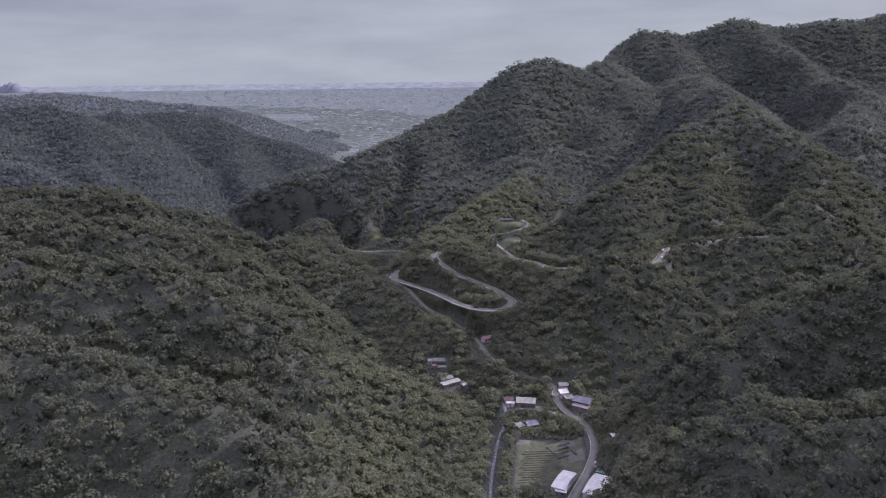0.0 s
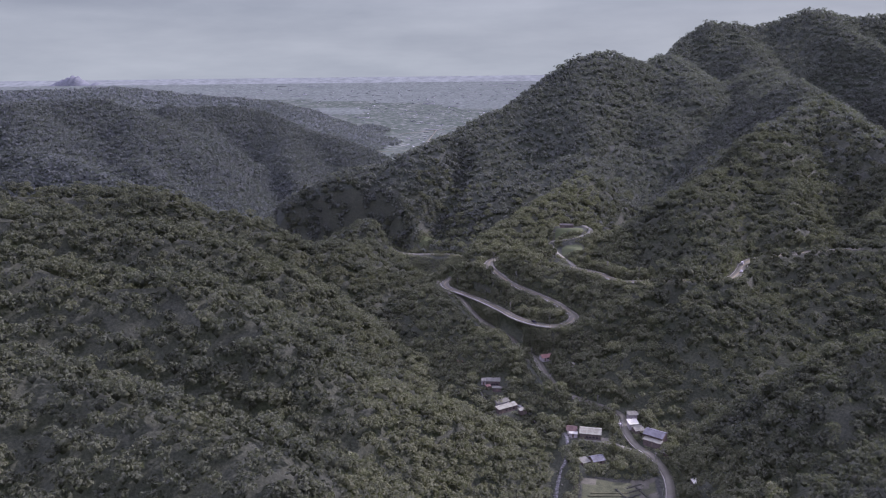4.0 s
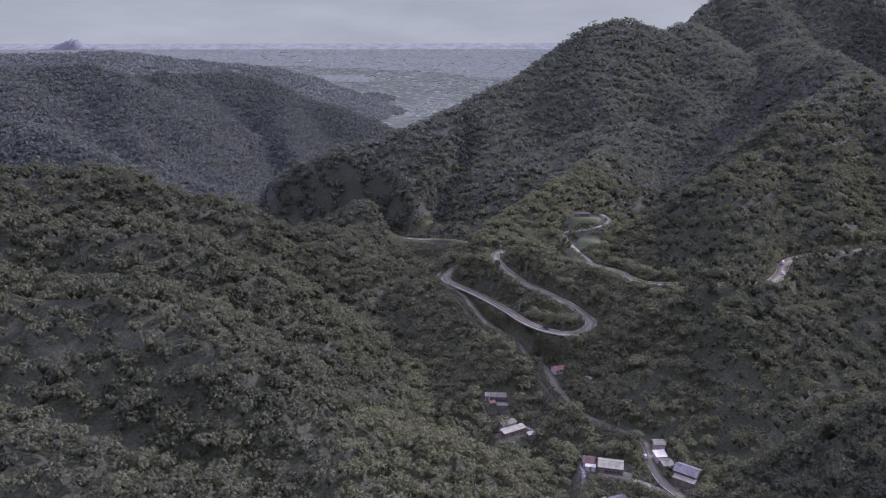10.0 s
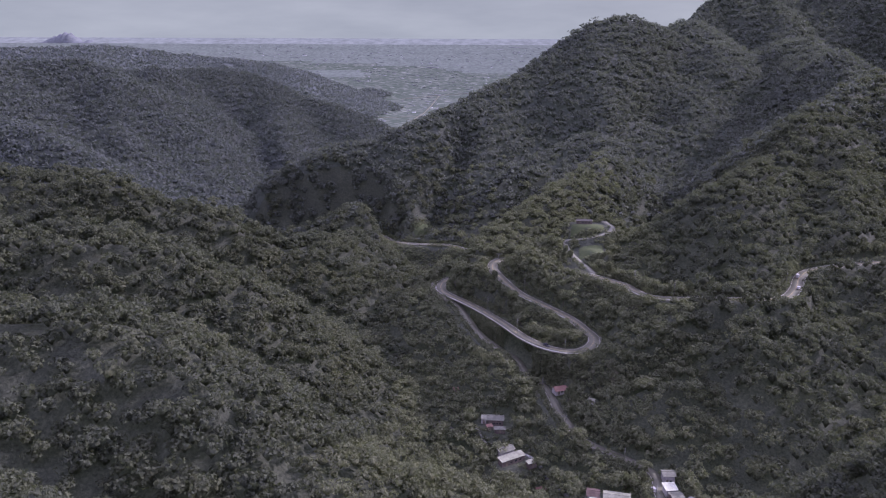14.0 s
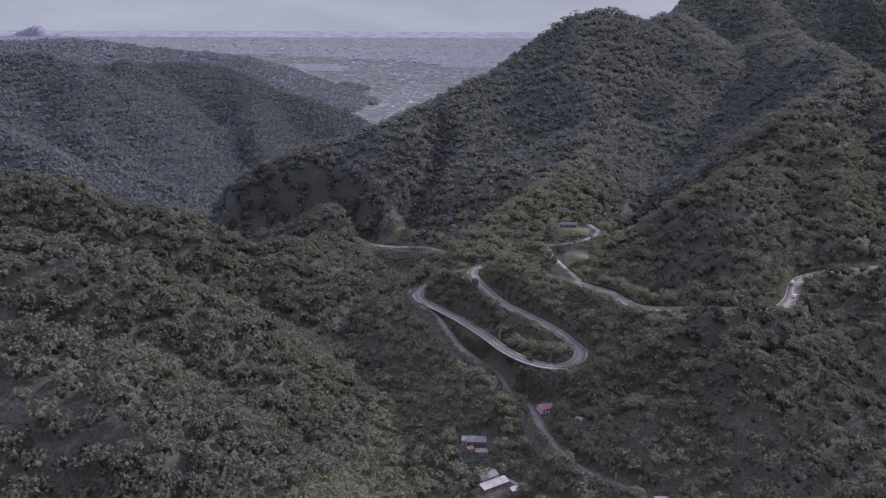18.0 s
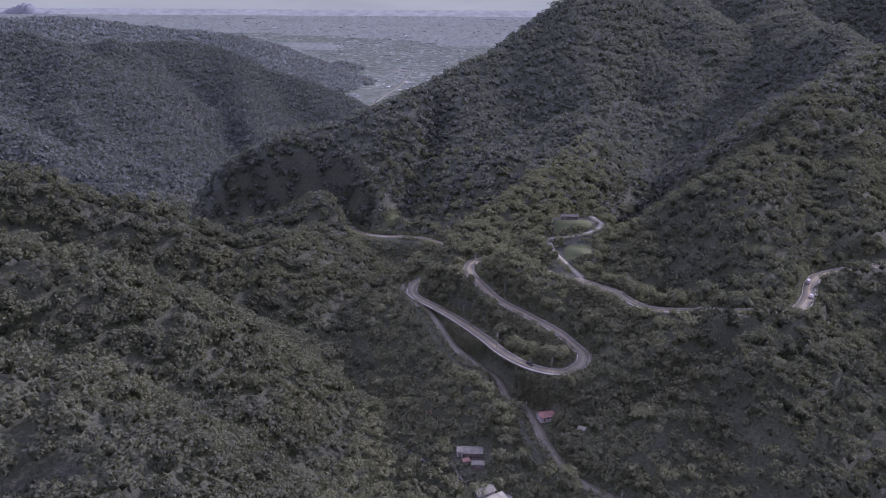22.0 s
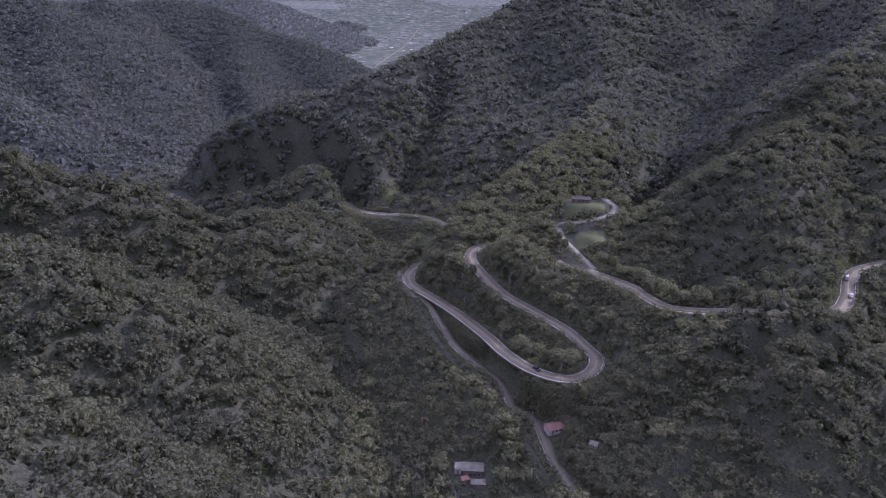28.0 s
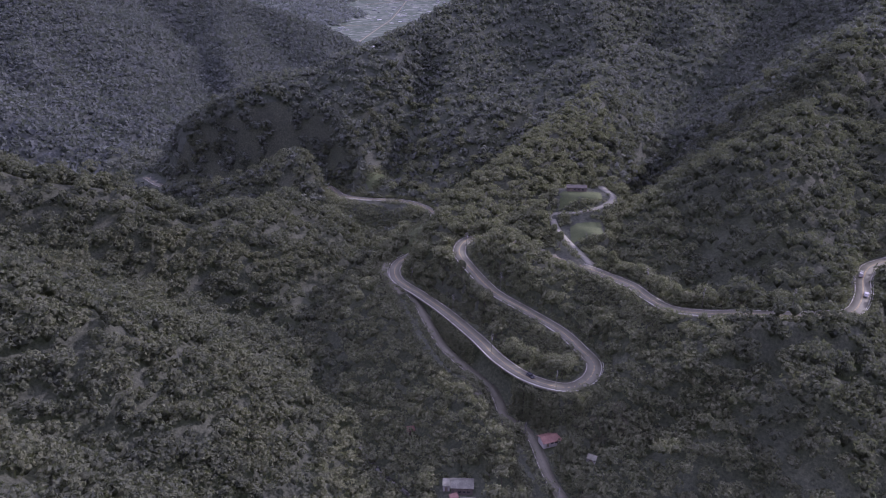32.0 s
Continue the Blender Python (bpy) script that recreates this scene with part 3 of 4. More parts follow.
def clear_of(x, y, margin):
    """True where no road, level place or stream is within the margin."""
    ok = along(STREAM, x, y)[0] > np.where(y < 415, 4.6, -1.0)
    for line, half in OPEN_GROUND:
        ok &= along(line, x, y)[0] > half * min(1, margin / 3)
    for line, width, key in ROADS:
        free = np.where((y > 430) & (y < 470), min(margin, 0.4), margin) if key == "side" else margin  # trees close over one stretch
        ok &= along(line[:: 2 if len(line) > 8 else 1], x, y)[0] > width / 2 + free
    for px, py, hw, hd, turn, _ in PADS:
        c, s = math.cos(radians(turn)), math.sin(radians(turn))
        u, v = (x - px) * c + (y - py) * s, (y - py) * c - (x - px) * s
        ok &= (np.abs(u) > hw + margin * 0.6) | (np.abs(v) > hd + margin * 0.6)
    return ok


def tree_ok(x, y):
    """Room for a full-grown tree: not on open ground, nor close below a road's outer edge."""
    ok = clear_of(x, y, 3.0)
    for line, width, key in ROADS:
        if key == "main2":
            line = line[:20]
        if key == "main":
            line = line[line[:, 2] < 47]
        if key == "side":
            line = line[(line[:, 1] > 474) | (line[:, 1] < 422)]
        fall = np.where(y > 725, np.where(x < -120, 9.0, 22.0), 10.0 if key == "lane" else 11.0 if key == "field" else 9.0 if key == "main2" else 6.5) * ((y < 725) | (x > -112) | (x < -255))
        ok &= along(line[:: 2 if len(line) > 8 else 1], x, y + fall)[0] > width / 2 + np.where(y > 725, np.where(x < -120, 2.5, 8.0), 2.2)
        ok &= along(line[:: 2 if len(line) > 8 else 1], x, y + fall / 2)[0] > width / 2 + 2.2
    for px, py, hw, hd, _, _ in PADS[-2:]:
        ok &= (np.abs(x - px) > hw + 3) | (y < py - hd - 24) | (y > py + hd + 2)
    return ok


def tree_places(x0, x1, y0, y1, step, rng):
    gx, gy = np.meshgrid(np.arange(x0, x1, step), np.arange(y0, y1, step * 0.87))
    gx = gx + (np.arange(gx.shape[0])[:, None] % 2) * step / 2
    x, y = gx.ravel() + rng.uniform(-0.34, 0.34, gx.size) * step, gy.ravel() + rng.uniform(-0.34, 0.34, gx.size) * step
    return x, y


def crowns(x, y, z, size, low, high, flat, puffs, sprays, leaf, rng):
    """Full-grown crowns: puffs of small leaf sprays, heaped into an uneven dome round a hidden core added to block
    light.
    """
    n = len(x)
    r = size * (0.66 + 0.8 * rng.random(n) ** 1.6)
    top = z + rng.uniform(low, high, n) * (0.55 + 0.45 * r / size)
    deep = np.minimum(r * rng.uniform(0.9, 1.35, n) * flat, 1.1 * (top - z))
    turn = rng.uniform(0, 6.283, (n, 1)) + np.arange(puffs)[None] * 2.4 + rng.uniform(-0.4, 0.4, (n, puffs))
    out = np.sqrt((np.arange(puffs)[None] + rng.random((n, puffs))) / puffs) * 0.82
    mid = np.stack([x[:, None] + np.cos(turn) * out * r[:, None], y[:, None] + np.sin(turn) * out * r[:, None], top[:, None] - deep[:, None] * (0.12 + 0.62 * out**2.2)], -1)
    wide = r[:, None] * rng.uniform(0.3, 0.5, (n, puffs)) * (1.0 if puffs > 4 else 1.4)
    way = rng.normal(size=(n, puffs, sprays, 3)) + np.stack([np.cos(turn) * out, np.sin(turn) * out, 0.9 + 0 * out], -1)[:, :, None] * 0.8
    way /= np.linalg.norm(way, axis=-1, keepdims=True)
    at = (mid[:, :, None] + way * (1, 1, 0.8) * wide[:, :, None, None] * rng.uniform(0.7, 1.1, (n, puffs, sprays, 1))).reshape(-1, 3)
    way = way.reshape(-1, 3)
    lie = way + rng.normal(size=way.shape) * 0.45
    side = np.cross(lie, rng.normal(size=way.shape))
    side /= np.linalg.norm(side, axis=-1, keepdims=True) + 1e-9
    over = np.cross(lie, side)
    over /= np.linalg.norm(over, axis=-1, keepdims=True) + 1e-9
    spin = np.array([0, 2.1, 4.2]) + rng.uniform(-0.5, 0.5, (len(at), 3))
    length = leaf * rng.uniform(0.6, 1.35, (len(at), 3))
    tri = at[:, None] + (np.cos(spin) * length)[..., None] * side[:, None] + (np.sin(spin) * length)[..., None] * over[:, None]
    inner = CORE_V[None] * rng.uniform(0.4, 0.62, (n, 6, 1)) * np.stack([r, r, deep * 0.8], -1)[:, None] + np.stack([x, y, top - deep * 0.72], -1)[:, None]
    tris = len(at) * 3
    return np.vstack([tri.reshape(-1, 3), inner.reshape(-1, 3)]), np.vstack([np.arange(tris).reshape(-1, 3), (tris + np.arange(n)[:, None, None] * 6 + CORE_F[None]).reshape(-1, 3)])


MAIN, MAIN_2, SIDE = ROADS[0][0], ROADS[1][0], ROADS[3][0]
OPEN_ROADS = [(MAIN[MAIN[:, 2] < 47][::3], 12), (MAIN_2[MAIN_2[:, 0] < 95][::3], 13), (MAIN_2[MAIN_2[:, 0] > 150][:14:3], 12), (ROADS[2][0][::3], 13), (SIDE[SIDE[:, 1] > 472][::3], 8), (SIDE[SIDE[:, 1] < 424][::3], 8), (ROADS[4][0][::3], 8)]
rng = np.random.default_rng(11)
WOODS = [  # label, area, spacing, crown radius, least and greatest height, flatness, puffs, sprays a puff, spray size, material
    ("dense green broadleaf forest on the near hillside", (-480, -60, 205, 900), 6.0, 3.5, 5.0, 12.5, 1.15, 9, 11, 0.76, LEAF),
    ("green woodland and thickets in the valley round the hairpin", (-60, 100, 240, 900), 4.8, 3.0, 4.5, 11.0, 1.15, 9, 11, 0.68, LEAF_ONE),
    ("dark green forest on the slope above the hamlet", (100, 530, 205, 900), 6.2, 3.6, 5.0, 12.5, 1.15, 9, 12, 0.76, LEAF),
    ("dark shaded forest on the big mountain face", (-330, 1100, 640, 1560), 7.0, 4.3, 3.0, 9.0, 0.95, 4, 6, 1.5, LEAF_HILL),
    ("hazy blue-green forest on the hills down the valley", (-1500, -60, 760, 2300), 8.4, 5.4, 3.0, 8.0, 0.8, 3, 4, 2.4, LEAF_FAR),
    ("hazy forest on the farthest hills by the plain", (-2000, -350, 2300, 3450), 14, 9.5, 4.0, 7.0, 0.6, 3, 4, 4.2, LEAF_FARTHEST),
]
for label, (x0, x1, y0, y1), step, size, low, high, flat, puffs, sprays, leaf, mat in WOODS:
    x, y = tree_places(x0, x1, y0, y1, step, rng)
    keep = (x > -0.70 * (y + 30) - 30) & (x < 0.63 * (y + 30) + 30) & tree_ok(x, y)
    for _, crest in (SKYLINE[1], SKYLINE[2], SKYLINE[4]):  # none on the far sides of the skyline crests
        c_x, c_y = np.array(crest)[:, 0], np.array(crest)[:, 1]
        order = np.argsort(c_x)
        behind = y - np.interp(x, c_x[order], c_y[order])
        keep &= ~((x > c_x.min()) & (x < c_x.max()) & (behind > 45) & (behind < 330) & (y < 3200))
    border = -330 + np.maximum(0, y - 900) * 0.6
    if mat in (LEAF_FAR, LEAF_FARTHEST):
        keep &= ((x < border) | (y > 1560)) & (height_at(x, y) > -112 + 258 * np.clip((y - 3000) / 1650, 0, 1) ** 1.35 + 5)
    else:  # the near woods and those of the mountain run into one another
        keep &= (x >= border) | (y < 760)
        own = rng.random(len(x)) < np.clip((y - 680) / 200 + 0.6 * value_noise(x, y, 60, 41), 0, 1)
        keep &= own if mat is LEAF_HILL else ~own
        lean = np.hypot(height_at(x + 3, y) - height_at(x - 3, y), height_at(x, y + 3) - height_at(x, y - 3)) / 6
        for steep in (0.9, 1.5):  # closer ranks where the slope is steep
            more = keep[: len(lean)] & (lean > steep)
            x2, y2 = x[: len(lean)][more] + rng.uniform(-0.6, 0.6, more.sum()) * step, y[: len(lean)][more] + rng.uniform(-0.3, 0.3, more.sum()) * step
            x, y, keep = np.r_[x, x2], np.r_[y, y2], np.r_[keep, tree_ok(x2, y2)]
    x, y = x[keep], y[keep]
    shy = 1.0
    if y0 < 700:  # lower growth where a road passes close behind
        shy = np.clip(np.min([along(line, x, y + off)[0] / (off + 2) for line, off in OPEN_ROADS], axis=0), 0.45, 1)
    v, f = crowns(x, y, height_at(x, y), size, low * shy, high * shy, flat, puffs, sprays, leaf, rng)
    tagged(part("forest", net("forest", v, f), mat), label, "forest", kind="stuff")

x, y = tree_places(-130, 200, 300, 850, 2.2, rng)
keep = clear_of(x, y, 0.5) & ~tree_ok(x, y)
x, y = x[keep], y[keep]
v, f = crowns(x, y, height_at(x, y), 1.5, 1.2, 2.6, 1.0, 4, 7, 0.42, rng)
x2, y2 = tree_places(-130, 200, 300, 850, 3.3, rng)
keep = clear_of(x2, y2, 1.9) & ~tree_ok(x2, y2)
v2, f2 = crowns(x2[keep], y2[keep], height_at(x2[keep], y2[keep]), 2.1, 1.8, 4.0, 1.0, 5, 9, 0.46, rng)
x3, y3 = tree_places(-60, 80, 470, 640, 1.3, rng)
steep = np.hypot(height_at(x3 + 1.5, y3) - height_at(x3 - 1.5, y3), height_at(x3, y3 + 1.5) - height_at(x3, y3 - 1.5)) / 3
keep = clear_of(x3, y3, 0.4) & ~tree_ok(x3, y3) & (steep > 0.75)
v3, f3 = crowns(x3[keep], y3[keep], height_at(x3[keep], y3[keep]), 1.5, 1.0, 2.2, 1.0, 4, 7, 0.42, rng)
# shrubs hanging down the steep bank between the hairpin's lower leg and the side road
low_leg = [p for p in ROADS[0][0] if -30 < p[0] < 46 and 499 < p[1] < 600 and p[2] < 34.5]
bank = []
for (x0, y0, z0), (x1, y1, z1) in zip(low_leg[:-1], low_leg[1:]):
    run = math.hypot(x1 - x0, y1 - y0)
    if run > 4:
        continue
    gap = float(along(SIDE_ROAD, np.array([x0]), np.array([y0]))[0][0])
    for off in np.arange(4.0, min(9.5, gap - 2.4), 0.45):
        u = rng.random()
        bx, by = x0 + u * (x1 - x0) + (y1 - y0) / run * off, y0 + u * (y1 - y0) - (x1 - x0) / run * off
        top, low = z0 - 1.4 - (off - 4.0) * 0.8, float(height_at(bx, by))
        if along(SIDE_ROAD, np.array([bx]), np.array([by]))[0][0] > 2.7:
            bank += [(bx, by, zb) for zb in np.arange(low - 0.3, max(low, top) + 0.1, 1.5)]
bank = np.array(bank)
v4, f4 = crowns(bank[:, 0], bank[:, 1], bank[:, 2], 1.2, 0.8, 1.8, 1.0, 3, 7, 0.4, rng)
v, f = np.vstack([v, v2, v3, v4]), np.vstack([f, f2 + len(v), f3 + len(v) + len(v2), f4 + len(v) + len(v2) + len(v3)])
tagged(part("roadside_thicket", net("roadside_thicket", v, f), LEAF_ONE), "low green bushes and grass along the road banks", "bushes", kind="stuff")


# ---- the hamlet ----
def metal_roof(name, dark, light, pitch=0.45):
    """Ribbed sheet metal: ribs along the fall, rust and dirt over it."""
    mat, n, l, b = nodes_of(name, 0.8)
    b.inputs["Specular IOR Level"].default_value = 0.15
    co = n.new("ShaderNodeTexCoord").outputs["Object"]
    wave = n.new("ShaderNodeTexWave")
    wave.inputs["Scale"].default_value = 0.5 / pitch
    l.new(co, wave.inputs["Vector"])
    big, small = noise_node(n, l, co, 0.35, 6), noise_node(n, l, co, 2.5, 5, 0.7)
    r = ramp_node(n, [(0.32, dark), (0.6, light)])
    l.new(big.outputs["Fac"], r.inputs["Fac"])
    r2 = ramp_node(n, [(0.3, (0.7, 0.68, 0.66)), (0.65, (1.1, 1.1, 1.1))])
    l.new(small.outputs["Fac"], r2.inputs["Fac"])
    l.new(mix_node(n, l, r.outputs["Color"], r2.outputs["Color"], 1.0, "MULTIPLY"), b.inputs["Base Color"])
    bp = n.new("ShaderNodeBump")
    bp.inputs["Strength"].default_value, bp.inputs["Distance"].default_value = 0.6, 0.06
    l.new(wave.outputs["Fac"], bp.inputs["Height"])
    l.new(bp.outputs["Normal"], b.inputs["Normal"])
    return mat


ROOF_WHITE = metal_roof("white_sheet_roof", (0.36, 0.375, 0.29), (0.50, 0.52, 0.41))
ROOF_PALE = metal_roof("pale_weathered_roof", (0.15, 0.156, 0.115), (0.26, 0.270, 0.200))
ROOF_GREY = metal_roof("grey_sheet_roof", (0.11, 0.114, 0.088), (0.19, 0.197, 0.152))
ROOF_RED = metal_roof("red_sheet_roof", (0.165, 0.098, 0.078), (0.23, 0.145, 0.112))
ROOF_MAROON = metal_roof("maroon_sheet_roof", (0.065, 0.046, 0.04), (0.115, 0.083, 0.07))
ROOF_GREEN = metal_roof("green_sheet_roof", (0.13, 0.2, 0.17), (0.2, 0.28, 0.24))
ROOF_DARK = metal_roof("dark_brown_roof", (0.035, 0.034, 0.03), (0.065, 0.062, 0.055))
ROOF_BLUE = metal_roof("grey_blue_roof", (0.085, 0.09, 0.092), (0.15, 0.157, 0.16))
WALL = worn("plaster_wall", (0.3, 0.29, 0.27), (0.5, 0.48, 0.45), 0.5, 4.0, 0.9, 0.3, 0.02, local=True)
WALL_DARK = worn("dark_board_wall", (0.09, 0.075, 0.065), (0.18, 0.15, 0.13), 0.6, 5.0, 0.9, 0.4, 0.03, local=True)
WOOD = worn("weathered_wood", (0.12, 0.095, 0.07), (0.24, 0.2, 0.16), 1.0, 8.0, 0.85, 0.4, 0.02, local=True)
GLASS, gn, gl, gb = nodes_of("window_glass", 0.2)
gb.inputs["Base Color"].default_value = (0.03, 0.035, 0.04, 1)
STEEL = worn("galvanised_steel", (0.2, 0.2, 0.2), (0.32, 0.32, 0.32), 0.6, 6.0, 0.7, 0.1, 0.01, metal=0.1, local=True)
RUBBER = worn("rubber", (0.02, 0.02, 0.02), (0.035, 0.035, 0.035), 2.0, 20.0, 0.8, 0.1, 0.005, local=True)


def house(x, y, turn, wide, deep, eaves, roof, wall, label, base=None, rise=0.9, mono=False, doors=1, windows=2, over=0.5):
    """A small house: four walls with door and windows, and a roof of two sheets (or one) with its overhang and ridge cap."""
    z = float(height_at(x, y)) if base is None else base
    home = tagged(new("house"), label, "house")
    home.matrix_world = pose(x, y, z, 0, 0, turn)
    w, d, t = wide / 2, deep / 2, 0.18
    for x0, x1, y0, y1 in ((-w, w, -d, -d + t), (-w, w, d - t, d), (-w, -w + t, -d + t, d - t), (w - t, w, -d + t, d - t)):
        part("wall", box(bmesh.new(), x0, x1, y0, y1, -0.6, eaves), wall, home)
    top = eaves + rise
    if mono:
        bm = bmesh.new()
        vs = [bm.verts.new(p) for p in ((-w - over, -d - over, eaves - 0.1), (w + over, -d - over, eaves - 0.1), (w + over, d + over, top), (-w - over, d + over, top))]
        up = [bm.verts.new(v.co + Vector((0, 0, 0.1))) for v in vs]
        for q in ((3, 2, 1, 0),):
            bm.faces.new([vs[k] for k in q])
        bm.faces.new(up)
        for k in range(4):
            bm.faces.new([vs[k], vs[(k + 1) % 4], up[(k + 1) % 4], up[k]])
        part("roof", bm, roof, home)
    else:
        for s in (-1, 1):
            bm = bmesh.new()
            e, g = s * (d + over), eaves - over * rise / d
            vs = [bm.verts.new(p) for p in ((-w - over, e, g), (w + over, e, g), (w + over, 0, top), (-w - over, 0, top))]
            up = [bm.verts.new(v.co + Vector((0, 0, 0.1))) for v in vs]
            bm.faces.new(vs[::-1])
            bm.faces.new(up)
            for k in range(4):
                bm.faces.new([vs[k], vs[(k + 1) % 4], up[(k + 1) % 4], up[k]])
            bmesh.ops.recalc_face_normals(bm, faces=bm.faces)
            part("roof_slope", bm, roof, home)
        part("ridge_cap", box(bmesh.new(), -w - over, w + over, -0.15, 0.15, top + 0.06, top + 0.16, 0.03), roof, home)
        for s in (-1, 1):
            bm = bmesh.new()
            a = [bm.verts.new(p) for p in ((s * w, -d, eaves), (s * w, d, eaves), (s * w, 0, top))]
            b = [bm.verts.new(v.co - Vector((s * t, 0, 0))) for v in a]
            bm.faces.new(a)
            bm.faces.new(b[::-1])
            for k in range(3):
                bm.faces.new([a[k], b[k], b[(k + 1) % 3], a[(k + 1) % 3]])
            bmesh.ops.recalc_face_normals(bm, faces=bm.faces)
            part("gable", bm, wall, home)
    spots = np.linspace(-w, w, doors + windows + 2)[1:-1]
    for k, px in enumerate(spots):
        if k < doors:
            dr = part("door", box(bmesh.new(), px - 0.45, px + 0.45, -d - 0.05, -d - 0.003, -0.1, 2.0, 0.01), WOOD, home, "wooden plank door")
            part("door_frame", box(bmesh.new(), px - 0.55, px + 0.55, -d - 0.035, -d - 0.004, -0.1, 2.1), CONCRETE, dr)
        else:
            wf = part("window", box(bmesh.new(), px - 0.65, px + 0.65, -d - 0.06, -d - 0.003, 0.9, 1.95, 0.01), WOOD, home)
            part("pane", box(bmesh.new(), px - 0.57, px - 0.03, -d - 0.075, -d - 0.055, 0.98, 1.87), GLASS, wf)
            part("pane", box(bmesh.new(), px + 0.03, px + 0.57, -d - 0.075, -d - 0.055, 0.98, 1.87), GLASS, wf)
    return home


house(74.6, 315.5, -29.5, 9.5, 19, 3.6, ROOF_WHITE, WALL, "long shed with a bright white sheet metal roof beside the road", 1.0, 1.1, over=0.4)
house(58.6, 321, -29.5, 6.5, 17, 3.4, ROOF_WHITE, WALL, "low white-roofed barn across the road from the long shed", 1.0, 0.8, over=0.3)
house(56.6, 314.5, -20, 5, 6, 2.6, ROOF_WHITE, WALL_DARK, "small lean-to with a clean white roof", 1.0, 0.5, mono=True, windows=1, over=0.3)
house(79.5, 331.5, -30, 4.2, 6, 2.3, ROOF_GREEN, WALL_DARK, "small shelter with a faded green sheet roof", 1.2, 0.4, mono=True, windows=0, over=0.2)
house(87, 339, 10, 3.4, 3, 2.2, ROOF_WHITE, WALL_DARK, "tiny hut with a pale roof in the bushes", None, 0.4, mono=True, windows=0, over=0.25)
house(50, 411.5, -9, 11, 7.5, 3.6, ROOF_PALE, WALL_DARK, "farmhouse with a wide pale metal roof and dark front", 1.0, 1.2, windows=4)
house(40.3, 415.5, -9, 5, 5.5, 2.8, ROOF_MAROON, WALL, "annexe with a dull maroon roof next to the farmhouse", 1.0, 0.9, windows=1)
house(40.6, 411.2, -9, 4.6, 2.0, 2.2, ROOF_WHITE, WALL, "narrow white porch roof in front of the red annexe", 1.0, 0.3, mono=True, windows=0, over=0.2)
house(74.8, 426, 3, 5, 4.6, 4.2, ROOF_GREY, WALL, "small grey-roofed house at the end of the row", 4.3, 0.8, windows=1)
house(73.6, 416.5, 10, 4.8, 4.5, 3.4, ROOF_WHITE, WALL, "roadside house with a bright white roof", 4.3, 0.5, mono=True, windows=1)
house(75.3, 410.5, 14, 4.8, 5.5, 3.0, ROOF_GREY, WALL_DARK, "weathered grey-roofed house along the road", 4.2, 0.7, windows=1)
house(83, 402.5, -33, 10, 7.5, 4.6, ROOF_BLUE, WALL_DARK, "two-storey house with a patched grey-blue hipped roof", 4.0, 1.5, windows=4)
house(80.6, 397.6, -33, 9.5, 2.6, 2.8, ROOF_PALE, WALL_DARK, "long veranda with a pale roof below the patched roof", 4.0, 0.4, mono=True, windows=0, over=0.3)
house(86, 389.5, -25, 4.6, 3.6, 2.2, ROOF_GREY, WALL_DARK, "small dark shed with a grey roof by the bend", None, 0.4, mono=True, windows=0)
house(50.2, 387.5, 22, 6.2, 5.6, 2.6, ROOF_BLUE, WALL_DARK, "old hut under a rounded grey-blue roof above the field", -1.0, 1.3, windows=1)
house(43.8, 386, 30, 4, 4, 2.0, ROOF_GREY, WALL_DARK, "half-hidden grey hut overgrown with bushes", -1.0, 0.5, mono=True, windows=0)
house(4.6, 441.2, 34, 13, 3.6, 3.0, ROOF_PALE, WALL_DARK, "long narrow building with a bright white roof", 1.0, 0.5, mono=True, windows=3, over=0.4)
house(1.6, 446.6, 34, 8, 4.2, 3.6, ROOF_GREY, WALL, "grey-roofed house behind the long white roof", 1.2, 0.9, windows=2)
house(14, 438.4, 30, 4.6, 2.4, 2.6, ROOF_PALE, WALL_DARK, "small outbuilding with a white roof", 1.0, 0.3, mono=True, windows=0, over=0.3)
house(18.5, 431.5, 25, 4.2, 2.6, 1.8, ROOF_RED, WALL_DARK, "low shack with a rusty red roof", None, 0.3, mono=True, windows=0, over=0.2)
house(-3.4, 473.5, 0, 8.2, 5, 3.6, ROOF_GREY, WALL_DARK, "grey tin-roofed farmhouse among the trees", 3.0, 1.1, windows=3)
house(-9.4, 474.5, 0, 2.6, 3.6, 2.8, ROOF_PALE, WALL, "pale lean-to at the end of the tin-roofed farmhouse", 3.0, 0.4, mono=True, windows=0, over=0.2)
house(-6.4, 468.4, 20, 3, 2.2, 1.8, ROOF_RED, WALL_DARK, "small reddish shed in front of the farmhouse", None, 0.3, mono=True, windows=0, over=0.2)
house(-1, 466.6, 0, 5.4, 2.4, 2.0, ROOF_GREY, WALL_DARK, "low grey shelter in front of the farmhouse", None, 0.3, mono=True, windows=0, over=0.3)
house(31, 490.2, 22, 7.4, 5, 2.3, ROOF_RED, WALL, "cottage with a faded red metal roof above the side road", 14.0, 1.2, windows=2)
house(46.3, 479.6, -25, 3.2, 2.4, 2.0, ROOF_PALE, WALL, "tiny white-roofed hut in a clearing", 13.5, 0.3, mono=True, windows=0, over=0.25)
house(-26, 511, 15, 3.2, 2.6, 1.8, ROOF_RED, WALL_DARK, "tiny hut with a rusty red roof hidden among trees", None, 0.4, mono=True, windows=0, over=0.2)
house(56, 634, -2, 10.5, 3.6, 2.4, ROOF_DARK, WALL_DARK, "long low dark-roofed shelter on the upper meadow terrace", 70.5, 0.5, mono=True, windows=3, over=0.3)


